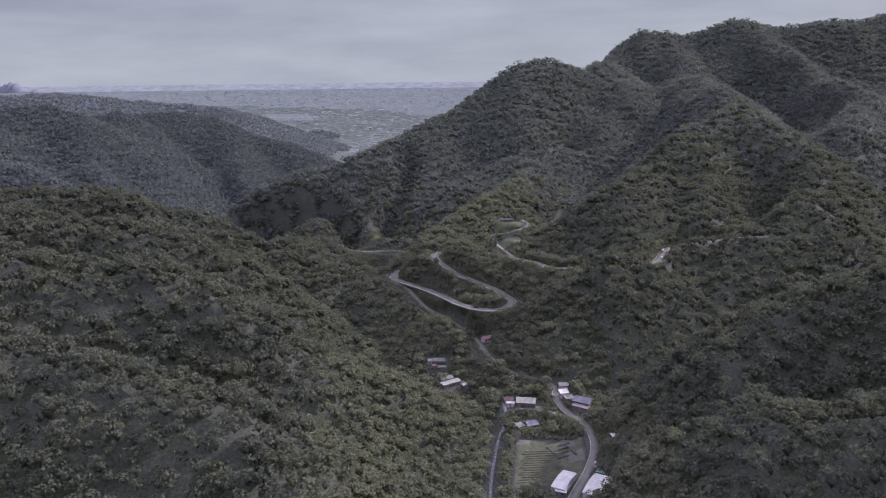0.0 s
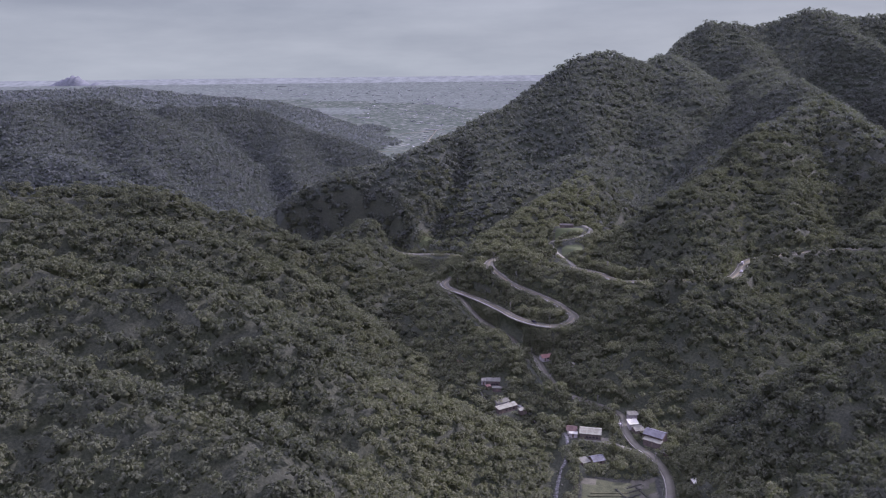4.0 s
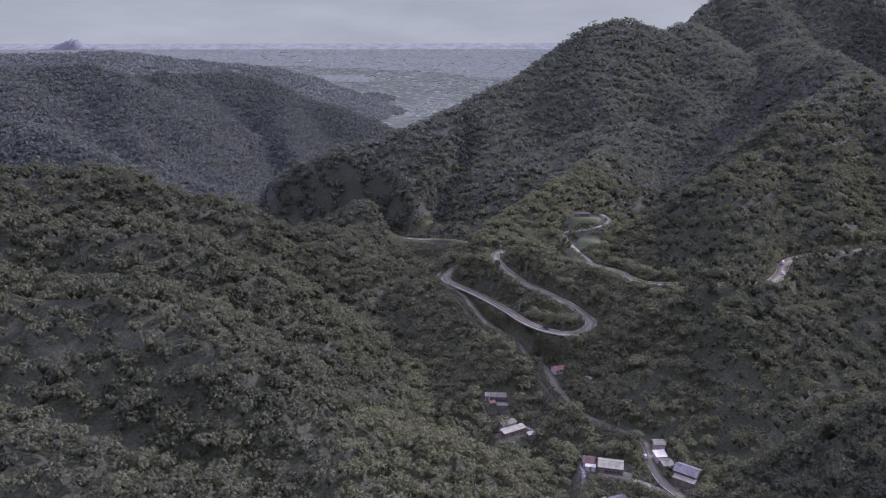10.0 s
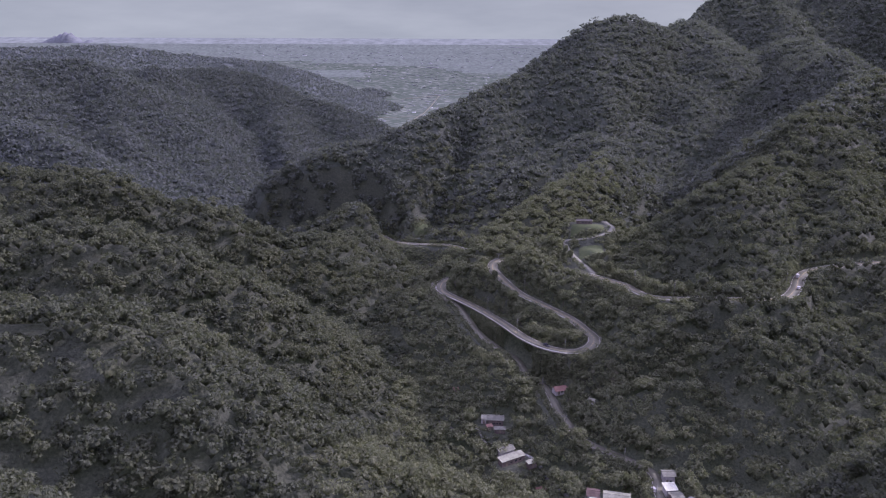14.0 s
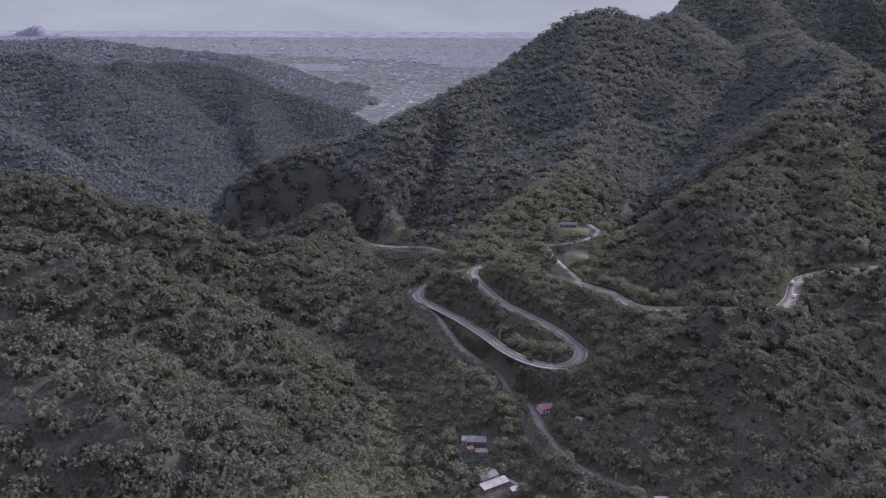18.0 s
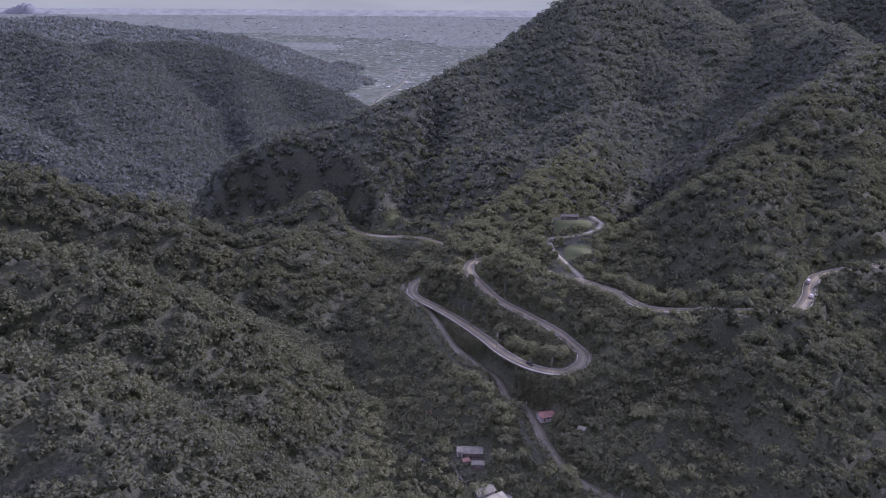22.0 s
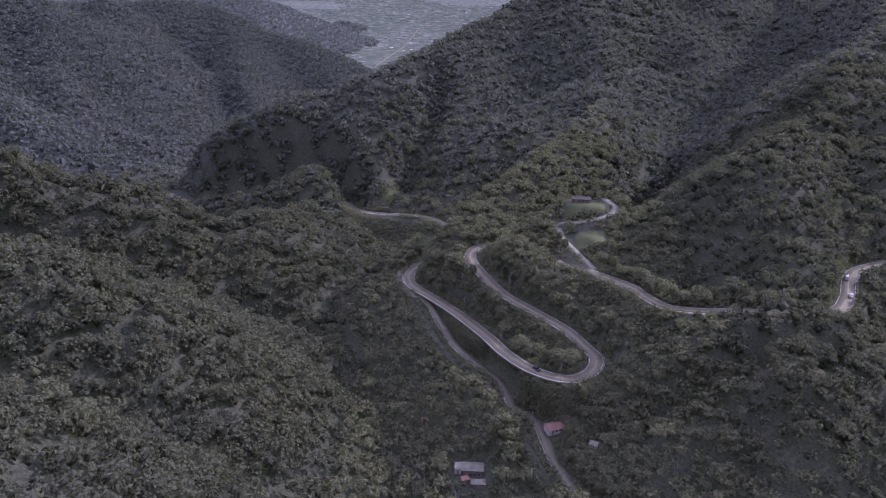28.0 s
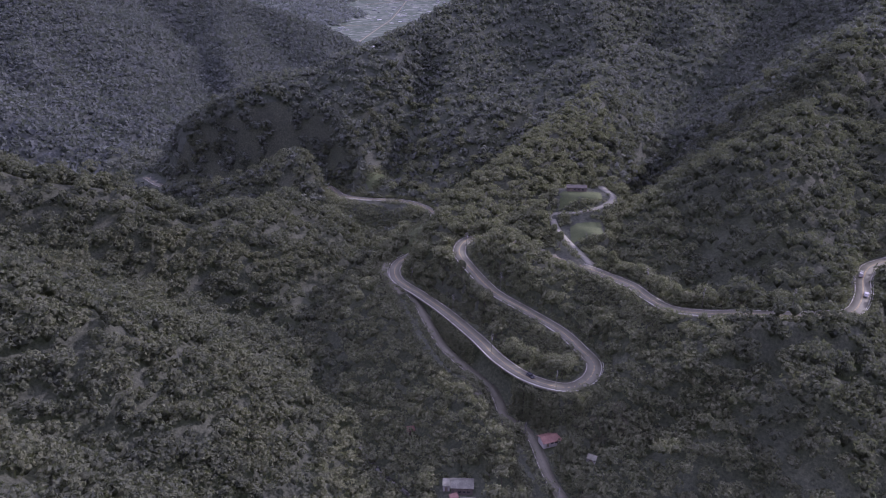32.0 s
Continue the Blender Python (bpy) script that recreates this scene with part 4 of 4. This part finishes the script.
# ---- fields ----
def drape(name, cx, cy, w, d, turn, lift, material, parent=None, label="", cells=8, relief=0.0, rnd=random.Random(4)):
    """A patch laid over the ground, with a rolled edge and small unevenness."""
    m = pose(cx, cy, 0, 0, 0, turn)
    nx, ny = max(2, int(w / 3) if cells is None else cells), max(2, int(d / 3) if cells is None else cells)
    top, faces = [], []
    for j in range(ny + 1):
        for i in range(nx + 1):
            p = m @ Vector(((i / nx - 0.5) * w, (j / ny - 0.5) * d, 0))
            edge = i in (0, nx) or j in (0, ny)
            top.append((p.x, p.y, float(height_at(p.x, p.y)) + (-0.15 if edge else lift + rnd.uniform(0, relief))))
    for j in range(ny):
        for i in range(nx):
            a = j * (nx + 1) + i
            faces.append((a, a + 1, a + nx + 2, a + nx + 1))
    return part(name, net(name, top, faces), material, parent, label)


plot = tagged(new("vegetable_field"), "terraced green vegetable field with planted rows by the stream", "field")
drape("soil_bed", 55, 345, 40, 54, -8, 0.06, FIELD, plot, "rough green field surface", 14, 0.12)
for k in range(17):
    drape("crop_row", 46 + 0.35 * k + (k % 3), 321 + 2.35 * k, 25 - 0.3 * k, 0.95, 3 + 1.0 * math.sin(k), 0.32, CROP, plot, "", 14, 0.35)
for k in range(4):
    drape("terrace_bank", 63 + 0.8 * k, 352 + 4.4 * k, 10, 0.9, 28, 0.5, SOIL, plot, "dark overgrown terrace edge", 8, 0.4)
for k in range(2):
    drape("terrace_bank", 58.5 + 10 * k, 357 + 2 * k, 0.9, 14, 24, 0.5, SOIL, plot, "dark overgrown terrace edge", 8, 0.4)
tagged(drape("bare_plot", 70, 352, 10, 15, -5, 0.18, EARTH, None, "", 8, 0.1), "bare dry earth plot between the field and road", "field")
tagged(drape("bare_plot", 70, 367, 13, 10, -10, 0.16, EARTH, None, "", 8, 0.1), "pale fallow plot inside the road bend", "field")
tagged(drape("bare_plot", 44, 369, 9, 7, -8, 0.2, EARTH, None, "", 6, 0.1), "pale bare ground at the top of the field", "field")
tagged(drape("farmyard", 57.5, 406, 6, 10, -15, 0.12, CONCRETE, None, "", 6, 0.03), "pale concrete yard in front of the farmhouse", "yard")
meadow = tagged(new("meadow"), "mown bright green meadow beside the concrete track", "meadow")
drape("lower_terrace", 58, 602, 17, 15, 0, 0.25, GRASS, meadow, "", 8, 0.12)
drape("upper_terrace", 58, 629, 24, 9, 0, 0.25, GRASS, meadow, "", 8, 0.12)
tagged(drape("landslip", -72, 806, 24, 12, 38, 0.6, GRASS, None, "", 8, 0.8), "bare grassy landslip scar above the far road", "slope")
tagged(drape("verge", -37, 684, 11, 62, -8, 0.6, GRASS, None, "", 12, 0.8), "grassy roadside bank above the bend", "slope")
tagged(drape("rubble_heap", 3, 510, 6, 4, 10, 0.9, EARTH, None, "", 6, 0.9), "pale heap of rubble beside the side road", "rubble")


# ---- stream ----
WATER, sn, sl, sb = nodes_of("rushing_water", 0.6)
s_pos = sn.new("ShaderNodeNewGeometry").outputs["Position"]
s_n = noise_node(sn, sl, s_pos, 0.9, 6, 0.7)
s_r = ramp_node(sn, [(0.44, (0.06, 0.064, 0.05)), (0.64, (0.30, 0.31, 0.26))])
sl.new(s_n.outputs["Fac"], s_r.inputs["Fac"])
sl.new(s_r.outputs["Color"], sb.inputs["Base Color"])
stream_line = curve_through([p for p in STREAM if 90 < p[1] < 530], 3.0)
stream_line[:, 2] = height_at(stream_line[:, 0], stream_line[:, 1]) + 0.35
tagged(part("stream", net("stream", *ribbon(stream_line, 0.95, -0.95, 0.0, 0.6)), WATER), "shallow stream with white foaming rapids", "water", kind="structure")
b_rng = np.random.default_rng(5)
pick = b_rng.integers(0, len(stream_line), 420)
b_x, b_y = stream_line[pick, 0] + b_rng.normal(0, 2.0, 420), stream_line[pick, 1] + b_rng.normal(0, 1.5, 420)
b_s = b_rng.uniform(0.25, 0.9, 420)
b_v = CORE_V[None] * b_rng.uniform(0.6, 1.2, (420, 6, 1)) * b_s[:, None, None] * (1, 1, 0.7) + np.stack([b_x, b_y, height_at(b_x, b_y) + 0.2], -1)[:, None]
tagged(part("stream_boulders", net("stream_boulders", b_v.reshape(-1, 3), (np.arange(420)[:, None, None] * 6 + CORE_F[None]).reshape(-1, 3)), CONCRETE), "pale grey boulders lining the stream bed", "boulders", kind="stuff")


# ---- guard rails, poles and wires ----
def offset_line(line, off, lift):
    way = np.gradient(line[:, :2], axis=0)
    way /= np.linalg.norm(way, axis=1)[:, None] + 1e-9
    return np.column_stack([line[:, 0] + way[:, 1] * off, line[:, 1] - way[:, 0] * off, line[:, 2] + lift])


def guard_rail(points, off, label):
    line = offset_line(points, off, 0.0)
    rail = tagged(new("guard_rail"), label, "guard rail")
    v, f = ribbon(line, 0.06, -0.06, 0.85, 0.32)
    part("beam", net("beam", v, f), PAINT_W, rail, "white painted steel beam")
    bm = bmesh.new()
    post_mesh = bpy.data.meshes.new("post")
    box(bm, -0.07, 0.07, -0.07, 0.07, -0.6, 0.95)
    bm.to_mesh(post_mesh)
    bm.free()
    for p in line[::2]:
        part("post", post_mesh, STEEL, rail).location = p
    return rail


main, main2 = ROADS[0][0], ROADS[1][0]
run_low = main[(main[:, 0] > -46) & (main[:, 2] > 22.6) & (main[:, 2] < 34.6)]
run_up = main[(main[:, 2] > 35.2) & (main[:, 2] < 47.8)]
run_far = main[(main[:, 0] > -125) & (main[:, 2] < 20)]
guard_rail(run_low, 3.75, "white guard rail round the lower hairpin bend")
guard_rail(run_up, -3.75, "white guard rail along the upper hairpin arm")
guard_rail(run_far, 3.75, "white guard rail on the road down the valley")
guard_rail(main2[(main2[:, 0] > 72) & (main2[:, 0] < 185)], 3.75, "white guard rail on the road along the slope")


def utility_pole(x, y, z, turn, tall=9.5):
    pole = tagged(new("utility_pole"), "grey concrete utility pole with crossarms and insulators", "utility pole", "poles along the road")
    pole.matrix_world = pose(x, y, z, 0, 0, turn)
    part("shaft", rod(bmesh.new(), (0, 0, -1), (0, 0, tall), 0.19, 0.12), CONCRETE, pole)
    for h in (tall - 0.5, tall - 1.5):
        arm = part("crossarm", box(bmesh.new(), -1.1, 1.1, -0.2, -0.1, h - 0.06, h + 0.06), STEEL, pole, "galvanised steel crossarm")
        for px in (-1.0, -0.4, 0.4, 1.0):
            part("insulator", rod(bmesh.new(), (px, -0.15, h + 0.06), (px, -0.15, h + 0.3), 0.05, 0.03, 6), CONCRETE, arm, "pale porcelain insulator")
    part("transformer", rod(bmesh.new(), (0.32, 0, tall - 3.2), (0.32, 0, tall - 2.3), 0.24), STEEL, pole, "grey transformer can")
    return Vector((x, y, z + tall - 0.2))


def wire(a, b, sag, label="black overhead cable sagging between poles"):
    bm, pts = bmesh.new(), []
    for k in range(9):
        s = k / 8
        p = a.lerp(b, s)
        p.z -= sag * 4 * s * (1 - s)
        pts.append(p)
    for p, q in zip(pts[:-1], pts[1:]):
        rod(bm, p, q, 0.022, sides=4)
    tagged(part("cable", bm, RUBBER), label, "cable", "cables between poles")


def along_road(line, off, first, gap, count):
    side = offset_line(line, off, 0.0)
    run = np.r_[0, np.cumsum(np.linalg.norm(np.diff(line[:, :2], axis=0), axis=1))]
    return [tuple(float(np.interp(first + k * gap, run, side[:, j])) for j in range(3)) for k in range(count)]


tops = [utility_pole(x, y, z, turn) for x, y, z, turn in ((-32.5, 609, 24.6, 20), (-9.5, 573, 27.4, 55), (8.4, 530.5, 30.0, 60), (33.4, 499.2, 32.3, 90))]
tops_2 = [utility_pole(x, y, z, turn) for x, y, z, turn in ((13.4, 568.5, 42.2, 50), (-3.4, 604, 47.6, 20))]
tops_3 = [utility_pole(x, y, z, t) for (x, y, z), t in zip(along_road(main2, -4.6, 30, 36, 4), (40, 80, 90, 80))]
tops_4 = [utility_pole(x, y, z, 70, 8.0) for x, y, z in along_road(ROADS[3][0], 3.2, 128, 34, 6)]
for group in (tops, tops_3, tops_4):
    for a, b in zip(group[:-1], group[1:]):
        for off in (-0.9, 0.9):
            wire(a + Vector((off, 0, 0)), b + Vector((off, 0, 0)), 0.9)
wire(tops[2], tops_2[0], 0.6)
wire(tops_2[0], tops_2[1], 0.8)


# ---- vehicles ----
PAINT_DARK = worn("dark_car_paint", (0.02, 0.021, 0.024), (0.03, 0.031, 0.035), 2.0, 30.0, 0.45, 0.02, 0.002, local=True)
PAINT_WHITE = worn("white_car_paint", (0.30, 0.30, 0.28), (0.38, 0.38, 0.36), 2.0, 30.0, 0.6, 0.02, 0.002, local=True)
LAMP = worn("lamp_glass", (0.5, 0.48, 0.45), (0.6, 0.6, 0.58), 3.0, 30.0, 0.2, 0.02, 0.002, local=True)
TAIL = worn("tail_lamp_red", (0.3, 0.02, 0.02), (0.4, 0.03, 0.03), 3.0, 30.0, 0.2, 0.02, 0.002, local=True)


def car(x, y, turn, paint, label, long=4.4, tall=1.5, van=False):
    """A car along its own y: shaped lower body, glazed cabin, lamps, mirrors and four wheels."""
    z = min(abs(float(along(line, np.array([x]), np.array([y]))[0][0])) for line, _, _ in ROADS)
    near = min(ROADS, key=lambda r: float(along(r[0], np.array([x]), np.array([y]))[0][0]))
    z = float(along(near[0], np.array([x]), np.array([y]))[1][0]) if z < near[1] / 2 + 1 else float(height_at(x, y)) + 0.1
    auto = tagged(new("car"), label, "car", "vehicles on the roads")
    auto.matrix_world = pose(x, y, z, 0, 0, turn)
    h, w = long / 2, 0.86
    bm = box(bmesh.new(), -w, w, -h, h, 0.32, 0.85, 0.09)
    part("body", bm, paint, auto)
    bm = box(bmesh.new(), -w + 0.08, w - 0.08, -h * (0.96 if van else 0.75), h * (0.62 if van else 0.35), 0.84, tall)
    for v in bm.verts:
        if v.co.z > tall - 0.05:
            v.co.x *= 0.86
            v.co.y = v.co.y * 0.8 if not van else v.co.y * 0.93
    bmesh.ops.bevel(bm, geom=list(bm.edges), offset=0.06, segments=1, affect="EDGES")
    cabin = part("cabin", bm, paint, auto)
    for s in (-1, 1):
        part("side_window", box(bmesh.new(), s * (w - 0.12) - 0.02, s * (w - 0.12) + 0.02, -h * 0.55, h * 0.2, 0.95, tall - 0.14, 0.01), GLASS, cabin)
        part("headlight", box(bmesh.new(), s * 0.6 - 0.16, s * 0.6 + 0.16, h - 0.06, h + 0.012, 0.6, 0.74, 0.02), LAMP, auto)
        part("tail_light", box(bmesh.new(), s * 0.66 - 0.12, s * 0.66 + 0.12, -h - 0.012, -h + 0.05, 0.62, 0.78, 0.02), TAIL, auto)
        part("mirror", box(bmesh.new(), s * (w + 0.1) - 0.08, s * (w + 0.1) + 0.08, h * 0.28, h * 0.28 + 0.1, 0.92, 1.06, 0.02), paint, auto)
        for e in (-1, 1):
            wh = part("wheel", rod(bmesh.new(), (s * (w - 0.2), e * h * 0.62, 0.32), (s * (w + 0.01), e * h * 0.62, 0.32), 0.32, sides=16), RUBBER, auto)
            part("rim", rod(bmesh.new(), (s * (w + 0.0), e * h * 0.62, 0.32), (s * (w + 0.025), e * h * 0.62, 0.32), 0.19, sides=12), STEEL, wh)
    y0 = h * (0.60 if van else 0.33)
    part("windscreen", box(bmesh.new(), -w + 0.22, w - 0.22, y0 - 0.12, y0 - 0.02, 0.95, tall - 0.16, 0.01), GLASS, cabin)
    return auto


car(24, 509.5, 213, PAINT_DARK, "dark saloon car on the lower hairpin road")
car(169.5, 548, -25, PAINT_WHITE, "white van on the road behind the slope", 4.8, 1.95, True)
car(163.5, 530, -30, PAINT_WHITE, "white car following the van on the road")
car(67.2, 418, 8, PAINT_WHITE, "white parked car beside the row of houses", 4.2)
car(77.5, 338.5, -20, PAINT_WHITE, "white small truck parked beside the long shed", 4.6, 1.9, True)


# ---- single trees round the hamlet and along the roads ----
def tree_kind(seed, crown, tall, clumps, leaves, mat, label):
    r = np.random.default_rng(seed)
    tree = tagged(new("tree"), label, "tree", "trees round the hamlet")
    bm = rod(bmesh.new(), (0, 0, -0.8), (0.1, 0.05, tall * 0.62), 0.2, 0.11, 7)
    for k in range(4):
        a = k * 1.7 + seed
        rod(bm, (0.05, 0.03, tall * (0.34 + 0.07 * k)), (math.cos(a) * crown * 0.6, math.sin(a) * crown * 0.6, tall * (0.58 + 0.07 * k)), 0.09, 0.03, 5)
    part("trunk", bm, BARK, tree, "grey-brown tapered trunk with limbs")
    zero = np.zeros(1)
    v, f = crowns(zero, zero, zero, crown * 0.85, tall, tall, 1.3, clumps + 4, leaves, 0.42, r)
    v[:, 2] = tall * 0.3 + (v[:, 2] - v[:, 2].min()) * (tall * 0.72 / (v[:, 2].max() - v[:, 2].min()))
    part("crown", net("crown", v, f), mat, tree, "leafy uneven crown")
    return tree


KINDS = [
    tree_kind(21, 3.2, 7.5, 9, 34, LEAF_ONE, "broadleaf tree with a rounded green crown"),
    tree_kind(22, 2.6, 9.5, 9, 34, LEAF_ONE, "tall slim broadleaf tree with a green crown"),
    tree_kind(23, 4.0, 8.5, 11, 36, LEAF_ONE, "spreading broadleaf tree with a dense crown"),
    tree_kind(24, 2.2, 5.0, 7, 30, LEAF_ONE, "small bushy broadleaf tree"),
    tree_kind(25, 2.8, 6.5, 8, 36, BAMBOO, "pale feathery bamboo clump"),
]
t_rng = np.random.default_rng(77)
spots = []
for line, width, key in ROADS:
    if key != "field":
        for p, q in zip(line[:-1:3], line[1::3]):
            if 330 < p[1] < 660:
                d = Vector((q[0] - p[0], q[1] - p[1])).normalized()
                for s in (-1, 1):
                    for _ in range(3):
                        off = s * (width / 2 + t_rng.uniform(2.6, 6.5))
                        if -d.x * off > 1.5:
                            spots.append((p[0] + d.y * off, p[1] - d.x * off))
for px, py, hw, hd, _, _ in PADS:
    for k in range(7):
        a = 0.1 + k * 0.48
        spots.append((px + math.cos(a) * (hw + 4 + 3 * t_rng.random()), py + math.sin(a) * (hd + 4 + 3 * t_rng.random())))
spots += [(50 + 13 * t_rng.random(), 484 + 5 * t_rng.random()) for _ in range(16)]
spots = np.array(spots)
good = np.ones(len(spots), bool)
for line, width, _ in ROADS:
    good &= along(line, spots[:, 0], spots[:, 1])[0] > width / 2 + 2.0
for px, py, hw, hd, turn, _ in PADS:
    c, s = math.cos(radians(turn)), math.sin(radians(turn))
    u, v = (spots[:, 0] - px) * c + (spots[:, 1] - py) * s, (spots[:, 1] - py) * c - (spots[:, 0] - px) * s
    good &= (np.abs(u) > hw + 1.5) | (np.abs(v) > hd + 1.5)
spots = spots[good]
order = t_rng.permutation(len(spots))[:295]
for n, k in enumerate(order):
    x, y = spots[k]
    kind = 4 if 484 < y < 490 and x > 47 else int(t_rng.integers(0, 4))
    z = float(height_at(x, y))
    size = t_rng.uniform(0.75, 1.2)
    m = pose(x, y, z, 0, 0, float(t_rng.uniform(0, 360)))
    if n < 5:
        KINDS[n].matrix_world = m
    else:
        copy_thing(KINDS[kind], m @ Matrix.Scale(size, 4))


# ---- the far plain: roofs, greenhouses, a straight road, and the island ----
f_rng = np.random.default_rng(9)
n_roof = 2400
f_y = 2350 + 2100 * f_rng.random(n_roof) ** 1.3
f_x = f_y * (-0.36 + 0.62 * f_rng.random(n_roof))
town = value_noise(f_x, f_y, 260, 21) + 0.5 * value_noise(f_x, f_y, 90, 22) > -0.08
f_x, f_y = f_x[town], f_y[town]
f_z = height_at(f_x, f_y)
low = f_z < -112 + 258 * np.clip((f_y - 3000) / 1650, 0, 1) ** 1.35 + 6
f_x, f_y, f_z = f_x[low], f_y[low], f_z[low]
m = len(f_x)
f_w, f_d, f_h = f_rng.uniform(5, 18, m) * (1 + 2.5 * (f_rng.random(m) > 0.93)), f_rng.uniform(5, 11, m), f_rng.uniform(0.8, 2.2, m)
cube_v = np.array([(x, y, z) for z in (0, 1) for y in (-0.5, 0.5) for x in (-0.5, 0.5)], float)
cube_f = np.array([(0, 2, 3, 1), (4, 5, 7, 6), (0, 1, 5, 4), (2, 6, 7, 3), (0, 4, 6, 2), (1, 3, 7, 5)])
town_v = cube_v[None] * np.stack([f_w, f_d, f_h], -1)[:, None] + np.stack([f_x, f_y, f_z - 0.5], -1)[:, None]
TOWN, tn, tl, tb = nodes_of("pale_town_roofs", 0.7)
t_r = ramp_node(tn, [(0.0, (0.10, 0.11, 0.11)), (0.75, (0.17, 0.18, 0.18)), (0.93, (0.28, 0.29, 0.29)), (1.0, (0.6, 0.61, 0.6))])
tl.new(tn.new("ShaderNodeNewGeometry").outputs["Random Per Island"], t_r.inputs["Fac"])
tl.new(t_r.outputs["Color"], tb.inputs["Base Color"])
tagged(part("town_buildings", net("town_buildings", town_v.reshape(-1, 3), (np.arange(m)[:, None, None] * 8 + cube_f[None]).reshape(-1, 4)), TOWN), "pale scattered town roofs and greenhouses on the plain", "buildings", kind="stuff")
for pts in ([(-330, 2450, 0), (-300, 2900, 0), (-260, 3400, 0)], [(-620, 2750, 0), (-300, 2900, 0), (60, 3050, 0)], [(-420, 3300, 0), (-180, 3420, 0), (200, 3500, 0)]):
    line = curve_through(pts, 20)
    line[:, 2] = height_at(line[:, 0], line[:, 1]) + 0.8
    tagged(part("plain_road", net("plain_road", *ribbon(line, 3, -3, 0.0, 1.5)), ASPHALT), "pale straight road across the plain", "road", kind="structure")

iv, jf = [], []
for j in range(9):
    for i in range(41):
        u, w = i / 40 * 2 - 1, j / 8 * 2 - 1
        peak = 56 * math.exp(-((u - 0.05) / 0.36) ** 2) + 24 * math.exp(-((u + 0.45) / 0.3) ** 2) + 22 * math.exp(-((u - 0.8) / 0.13) ** 2)
        iv.append((u * 185, w * 60, max(0, peak * (1 - w * w) * (1 + 0.12 * math.sin(i * 1.7)) - 4 * abs(u) ** 3)))
for j in range(8):
    for i in range(40):
        jf.append((j * 41 + i, j * 41 + i + 1, (j + 1) * 41 + i + 1, (j + 1) * 41 + i))
# The island's colour is paled for the haze in front of it.
isle = tagged(part("island", net("island", iv, jf), worn("haze_paled_island", (0.125, 0.138, 0.138), (0.145, 0.158, 0.158), 0.01, 0.05, 0.95), smooth=True), "pale hazy grey island on the sea horizon", "island")
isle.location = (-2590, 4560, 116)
